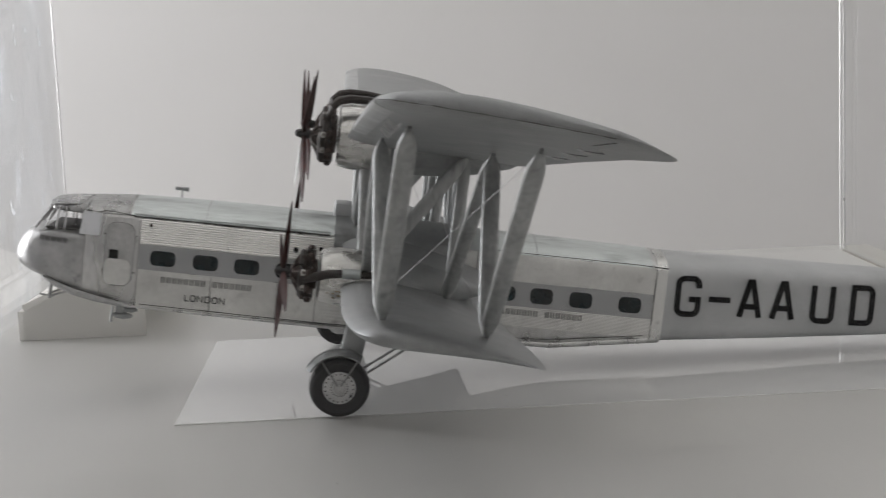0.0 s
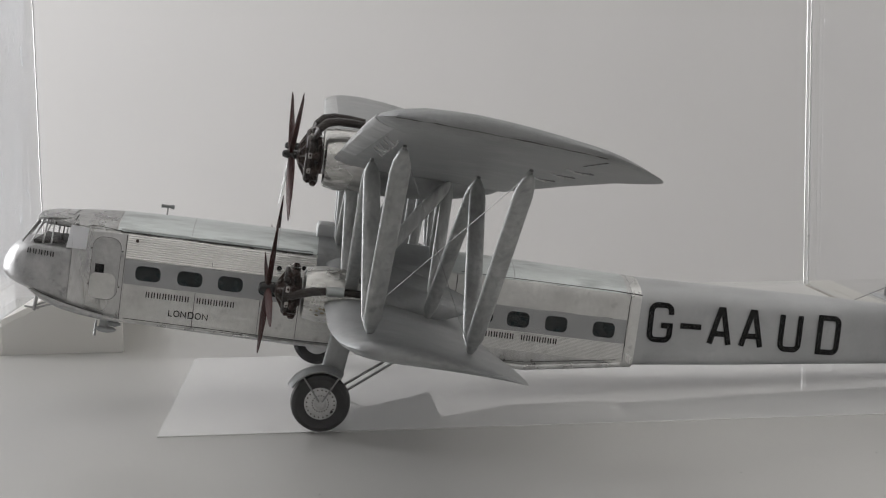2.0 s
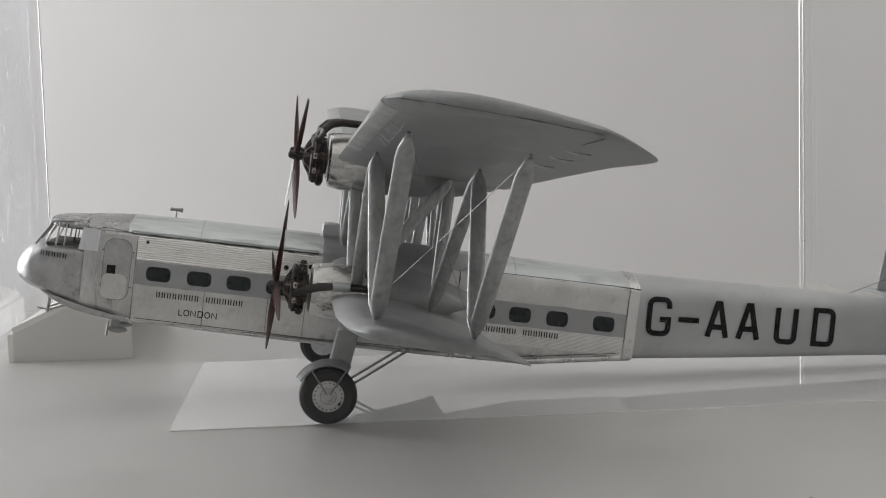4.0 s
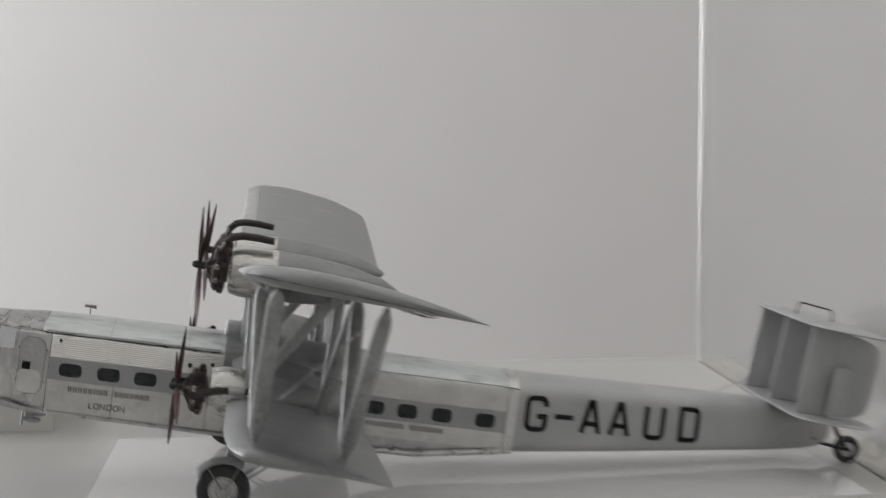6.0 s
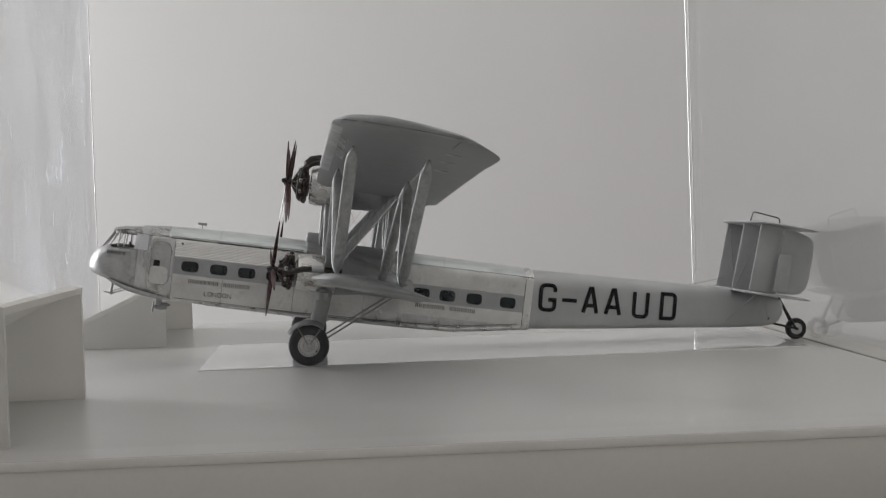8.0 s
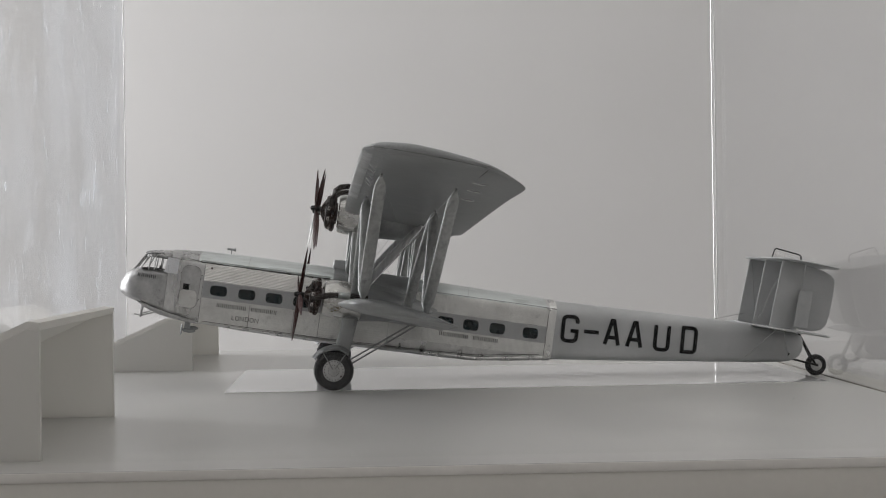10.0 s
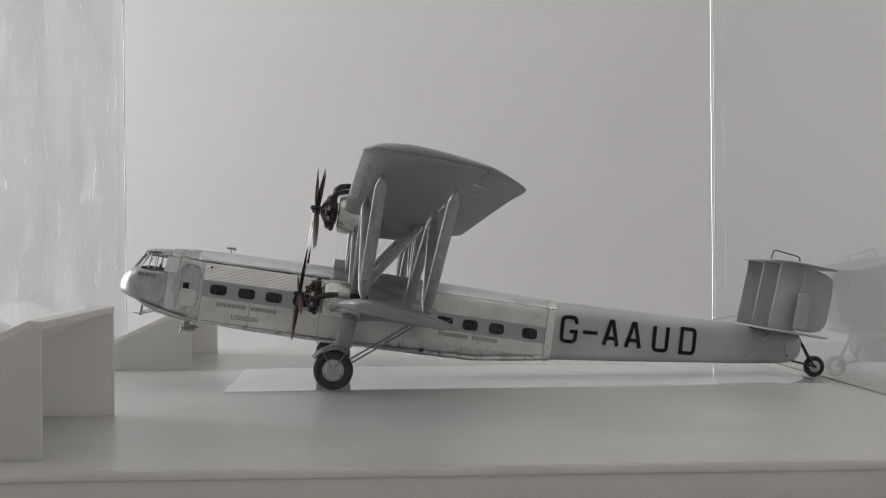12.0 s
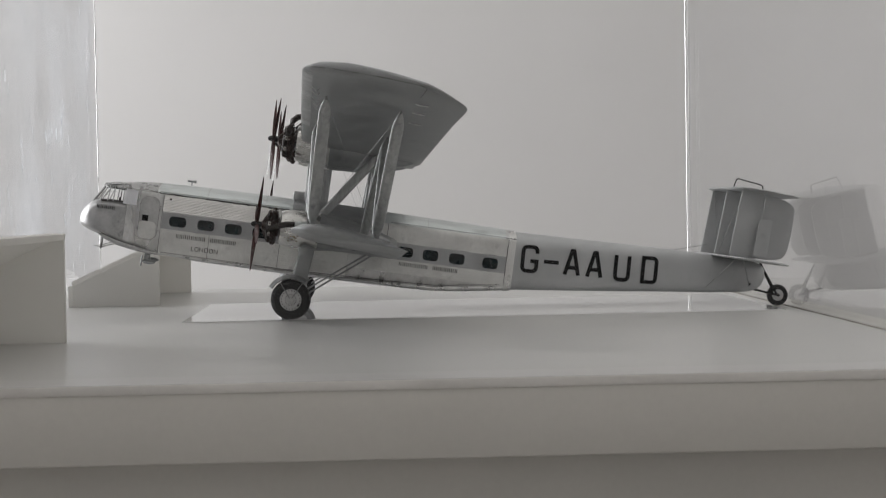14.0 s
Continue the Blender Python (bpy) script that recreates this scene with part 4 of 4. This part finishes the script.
    if not upper:
        rng = random.Random(5)
        bm = bmesh.new()
        for k in range(12):
            a0, du, q = radians(rng.uniform(-40, -18)), rng.uniform(0.0150, 0.0225), rng.uniform(0.0002, 0.0005)
            ring = []
            for e in range(6):
                ang = e * math.pi / 3
                a, d = a0 + q * rng.uniform(0.4, 1.3) * math.sin(ang) / 0.0098, du + q * rng.uniform(0.4, 2.6) * math.cos(ang)
                ring.append((u + d, y + s * 0.00995 * math.cos(a), w + 0.00995 * math.sin(a)))
            lo = [(p[0], y + (p[1] - y) * 0.98, w + (p[2] - w) * 0.98) for p in ring]
            loft_bm([lo, ring], bm=bm)
        part("flaked_patch", bm, "flake", cowl, "ochre flakes of worn lacquer", smooth=False)
    if upper:
        for dy in (0.0, 0.0028):
            o = s * (0.0070 - dy * 1.4)
            pts = [(u + 0.0070, y + o, w + 0.0005), (u + 0.0076, y + o, w + 0.0060), (u + 0.0088, y + o * 0.9, w + 0.0108), (u + 0.0112, y + o * 0.8, w + 0.0132), (u + 0.0150, y + o * 0.75, w + 0.0142), (u + 0.0210, y + o * 0.75, w + 0.0142), (u + 0.0275, y + o * 0.75, w + 0.0136)]
            part("exhaust_pipe", tube_bm(pts, [0.0011, 0.0014, 0.0015, 0.0015, 0.0014, 0.0014, 0.0013], 12), "exhaust", eng, "dark curved exhaust pipe")
    else:
        pts = [(u + 0.0065, y + s * 0.0068, w - 0.0012), (u + 0.0100, y + s * 0.0092, w + 0.0002), (u + 0.0150, y + s * 0.0103, w + 0.0020), (u + 0.0195, y + s * 0.0106, w + 0.0026)]
        part("exhaust_pipe", tube_bm(pts, [0.0014, 0.0015, 0.0015, 0.0013], 12), "exhaust", eng, "dark curved exhaust pipe")
        part("exhaust_sleeve", tube_bm([(u + 0.0196, y + s * 0.0106, w + 0.0026), (u + 0.0255, y + s * 0.0106, w + 0.0029)], 0.0017, 12), "roof_foil", eng)
        part("exhaust_tail", tube_bm([(u + 0.0256, y + s * 0.0106, w + 0.0029), (u + 0.0345, y + s * 0.0106, w + 0.0031)], 0.0013, 10), "exhaust", eng)


for s in (-1, 1):
    build_engine(0.0625, s * 0.0335, 0.0497, 43 if s < 0 else 47, True)
    build_engine(0.0606, s * 0.0515, 0.0050, -20, False)


# ---- undercarriage ----
def local(x, y, z):
    return plane.matrix_basis.inverted() @ Vector((x, y, z))


def build_wheel(x, y, z, r, width, s, main):
    c = local(x, y, z)
    w = width / 2
    prof = [(-w * 0.75, r * 0.55), (-w * 0.95, r * 0.68), (-w, r * 0.82), (-w * 0.72, r * 0.95), (0, r), (w * 0.72, r * 0.95), (w, r * 0.82), (w * 0.95, r * 0.68), (w * 0.75, r * 0.55)]
    tyre = part("tyre", revolve_bm(prof, c, "y", 40), "tyre", plane, "matt black rubber tyre")
    disc = part("wheel_disc", revolve_bm([(-w * 0.88, 0.0003), (-w * 0.92, r * 0.16), (-w * 0.80, r * 0.2), (-w * 0.78, r * 0.52), (-w * 0.7, r * 0.57), (w * 0.7, r * 0.57), (w * 0.78, r * 0.52), (w * 0.8, r * 0.2), (w * 0.92, r * 0.16), (w * 0.88, 0.0003)], c, "y", 32), "wheel_disc", tyre, "pale metal wheel disc")
    if main:
        for k in range(20):
            a = 2 * math.pi * k / 20
            for rr, q in ((0.46, 0.0003), (0.27, 0.00024)):
                p = c + Vector((math.cos(a) * r * rr, s * w * 0.785, math.sin(a) * r * rr))
                part("rivet", revolve_bm([(0, q), (s * 0.00012, q), (s * 0.0002, q * 0.4)], p, "y", 6), "seam", disc, smooth=False)
        p = c + Vector((r * 0.40, s * w * 0.785, -r * 0.22))
        part("valve_hole", revolve_bm([(0, 0.0005), (s * 0.0002, 0.0005)], p, "y", 10), "ink", disc, smooth=False)
        # mudguard over the tyre and its stays
        rings = []
        for k in range(15):
            a = radians(58 + 98 * k / 14)
            row = []
            for q, lift in ((-1, 0.0), (-0.6, 0.0012), (0, 0.0017), (0.6, 0.0012), (1, 0.0), (0.9, -0.0005), (0, 0.0011), (-0.9, -0.0005)):
                rr = r + 0.0010 + lift
                row.append(c + Vector((math.cos(a) * rr, q * w * 1.15, math.sin(a) * rr)))
            rings.append(row)
        part("mudguard", loft_bm(rings), "dope", plane, "silver mudguard over the wheel")
        for a in (62, 128):
            b = c + Vector((math.cos(radians(a)) * (r + 0.001), s * w * 1.12, math.sin(radians(a)) * (r + 0.001)))
            part("mudguard_stay", tube_bm([c + Vector((0, s * w * 1.1, 0)), b], 0.0003, 6), "wire", plane)
        part("axle_cap", revolve_bm([(0, 0.0016), (s * 0.0007, 0.0014), (s * 0.001, 0.0005)], c + Vector((0, s * w * 0.9, 0)), "y", 12), "wheel_disc", disc)
        iy = c.y - s * 0.0042
        part("undercarriage_leg", strut_bm((c.x + 0.0015, iy, c.z + 0.001), (0.0885, c.y - s * 0.003, 0.0000), 0.0085, 0.0040), "dope", plane, "broad silver undercarriage leg")
        part("leg_cuff", revolve_bm([(0, 0.0036), (0.004, 0.0040), (0.0042, 0.0030)], (0.0872, c.y - s * 0.003, -0.0075), "z", 16), "dope", plane)
        for du, dz in ((0.0, 0.0), (0.0035, 0.0004)):
            part("radius_rod", tube_bm([(c.x + 0.004 + du, iy, c.z + 0.0035), (0.1180 + du, c.y - s * 0.0025, -0.0030 + dz)], 0.00045, 8), "dope", plane)
        part("axle", tube_bm([(c.x, c.y, c.z), (c.x + 0.004, s * 0.012, -0.0190)], 0.0008, 8), "dope", plane)
    return c


for s in (-1, 1):
    build_wheel(0.0775, MID + s * 0.0600, 0.0103, 0.0102, 0.0062, s, True)
tail_c = build_wheel(0.3475, MID, FZ + 0.0061, 0.0060, 0.0036, -1, False)
for a, b, r in (((0.3385, 0, 0.0200), (tail_c.x - 0.001, 0, tail_c.z + 0.0005), 0.0006), ((0.3330, 0, 0.0050), (tail_c.x, 0, tail_c.z), 0.0006)):
    for y in (-0.0024, 0.0024):
        part("tail_wheel_stay", tube_bm([a, (b[0], y, b[2])], r, 8), "dark_metal", plane, "dark tail wheel fork")
part("tail_axle", tube_bm([(tail_c.x, -0.0028, tail_c.z), (tail_c.x, 0.0028, tail_c.z)], 0.0008, 8), "dark_metal", plane)


# ---- tail ----
def slab_bm(outline, thick, to, round_by=0.35):
    """A thin slab with softened edges from a closed outline; to(a, b, t) places it."""
    cx = sum(p[0] for p in outline) / len(outline)
    cz = sum(p[1] for p in outline) / len(outline)
    rings = []
    for f, t in ((0.93, -0.5), (0.975, -0.36), (0.996, -0.14), (1, 0), (0.996, 0.14), (0.975, 0.36), (0.93, 0.5)):
        rings.append([to(cx + (a - cx) * f, cz + (b - cz) * f, t * thick) for a, b in outline])
    return loft_bm(rings)


def build_tail():
    def flat(w, fall=0.0):
        return lambda a, b, t: (a, b, w + t - fall * (a - 0.31))
    for name, span, u0, u1, w in (("upper_tailplane", 0.0435, 0.3125, 0.3445, 0.0588), ("lower_tailplane", 0.0480, 0.3090, 0.3425, 0.0208)):
        out = [(u0, -span * 0.72), (u0 + 0.001, -span * 0.86), (u0 + 0.006, -span * 0.97), (u0 + 0.014, -span), (u1 - 0.006, -span), (u1 - 0.001, -span * 0.93), (u1, -span * 0.8)]
        out += [(a, -b) for a, b in reversed(out)]
        part(name, slab_bm(out, 0.0013, flat(w, 0.055 if w > 0.05 else 0.02)), "fabric", plane, "thin silver-doped tailplane")
    for y in (-0.0310, 0.0, 0.0310):
        fin = [(0.3120, 0.0212), (0.3270, 0.0212), (0.3272, 0.0573), (0.3160, 0.0580), (0.3145, 0.0574)]
        rud = [(0.3275, 0.0218), (0.3330, 0.0217), (0.3375, 0.0221), (0.3408, 0.0234), (0.3428, 0.0258), (0.3437, 0.0290), (0.3443, 0.0350), (0.3447, 0.0430), (0.3447, 0.0490), (0.3440, 0.0516), (0.3420, 0.0533), (0.3385, 0.0546), (0.3330, 0.0560), (0.3277, 0.0568)]
        f = part("fin", slab_bm(fin, 0.0008, lambda a, b, t, y=y: (a, y + t, b)), "fabric", plane, "upright silver tail fin")
        part("rudder", slab_bm(rud, 0.0008, lambda a, b, t, y=y: (a, y + t, b)), "fabric", f, "rounded silver rudder")
        if y < 0:
            tab = [(0.3238, 0.0228), (0.3312, 0.0226), (0.3318, 0.0424), (0.3308, 0.0429), (0.3256, 0.0428), (0.3248, 0.0420)]
            part("balance_tab", slab_bm(tab, 0.0006, lambda a, b, t, y=y: (a, y - 0.0048 + t, b)), "fabric", f, "pale balance plate")
            for w in (0.0300, 0.0400):
                part("tab_bracket", tube_bm([(0.3300, y - 0.0046, w), (0.3300, y, w)], 0.0003, 6), "seam", f)
    for y in (0.0,):
        part("aerial_rail", tube_bm([(0.3180, y, 0.0594), (0.3190, y, 0.0642), (0.3200, y, 0.0648), (0.3335, y, 0.0630), (0.3345, y, 0.0622), (0.3350, y, 0.0576)], 0.0004, 6), "dark_metal", plane, "thin dark wire rail")
    for s in (-1, 1):
        for a, b in (((0.3165, 0.0300, 0.0200), (0.3069, 0.0098, 0.0018)), ((0.3215, 0.0270, 0.0200), (0.3325, 0.0062, 0.0066))):
            part("tail_strut", tube_bm([(a[0], s * a[1], a[2]), (b[0], s * b[1], b[2])], 0.00018, 6), "strut", plane)
        part("strut_foot", tube_bm([(b[0], s * b[1], b[2]), (b[0] + 0.0004, s * (b[1] + 0.0008), b[2] + 0.0010)], 0.00042, 7), "seam", plane)
        part("tail_wire", tube_bm([(0.3140, s * 0.002, 0.0235), (0.3160, s * 0.030, 0.0560)], 0.00013, 5), "wire", plane)
    part("tail_wire", tube_bm([(0.2876, 0.004, 0.0198), (0.3150, 0.0305, 0.0262)], 0.00018, 5), "wire", plane)


build_tail()


# ---- small fittings ----
def build_fittings():
    part("venturi_post", tube_bm([(0.0192, 0.0085, 0.0180), (0.0192, 0.0085, 0.0222)], 0.0003, 6), "wire", plane)
    part("venturi_tube", revolve_bm([(-0.0024, 0.0008), (-0.0012, 0.0006), (0.0008, 0.0006), (0.0022, 0.0010), (0.0024, 0.0007)], (0.0192, 0.0085, 0.0226), "x", 12), "dope", plane, "small horizontal venturi tube")
    part("roof_hatch", box_bm(0.0755, 0.0830, -0.0065, 0.0065, 0.0185, 0.0250, 0.0015), "fabric", plane, "rounded hatch fairing on the roof")
    # pitot post under the nose
    part("pitot_post", tube_bm([(-0.0222, -0.0100, -0.0105), (-0.0229, -0.0100, -0.0196)], [0.0008, 0.0006], 8), "nose", plane)
    part("pitot_tube", tube_bm([(-0.0264, -0.0100, -0.0184), (-0.0212, -0.0100, -0.0188)], 0.00035, 6), "nose", plane)
    part("pitot_brace", tube_bm([(-0.0228, -0.0100, -0.0188), (-0.0130, -0.0100, -0.0152)], 0.0004, 6), "nose", plane)
    part("pitot_brace", tube_bm([(-0.0228, -0.0100, -0.0178), (-0.0142, -0.0060, -0.0142)], 0.0003, 6), "nose", plane)
    # wind-driven generators below the cabin
    part("generator_bracket", box_bm(0.0010, 0.0040, -0.011, -0.009, -0.0225, -0.0185, 0.0004), "dope", plane)
    gen = part("generator", revolve_bm([(-0.0030, 0.0004), (-0.0020, 0.0011), (0.0010, 0.0014), (0.0034, 0.0008), (0.0042, 0.0002)], (0.0030, -0.0100, -0.0234), "x", 14), "dope", plane, "silver wind-driven generator")
    part("generator_vane", tube_bm([(-0.0002, -0.0100, -0.0205), (-0.0004, -0.0100, -0.0262)], [0.0004, 0.0005], 6), "dope", gen)
    part("generator", revolve_bm([(-0.0020, 0.0004), (-0.0010, 0.0010), (0.0020, 0.0012), (0.0040, 0.0004)], (0.0040, -0.0040, -0.0222), "x", 14), "dope", plane)


build_fittings()


def build_dust():
    """A few dust specks on the plinth and the plate."""
    rng = random.Random(23)
    bm = bmesh.new()
    for k in range(26):
        x, y = rng.uniform(0.0, 0.32), rng.uniform(-0.22, 0.16)
        on_plate = 0.03 < x < 0.32 and -0.034 < y < 0.09
        z, r = (0.0002 if on_plate else FZ + 0.0002), rng.uniform(0.0002, 0.00055)
        vs = [bm.verts.new((x + r * rng.uniform(0.5, 1.3) * math.cos(a), y + r * rng.uniform(0.5, 1.3) * math.sin(a), z)) for a in (0.2, 1.3, 2.5, 3.6, 4.7, 5.6)]
        top = bm.verts.new((x, y, z + r * 0.5))
        bm.faces.new(vs[::-1])
        for a, b in zip(vs, vs[1:] + vs[:1]):
            bm.faces.new((a, b, top))
    tagged(part("dust", bm, "seam"), "dark dust specks on the white plinth", "dust", kind="stuff")


build_dust()
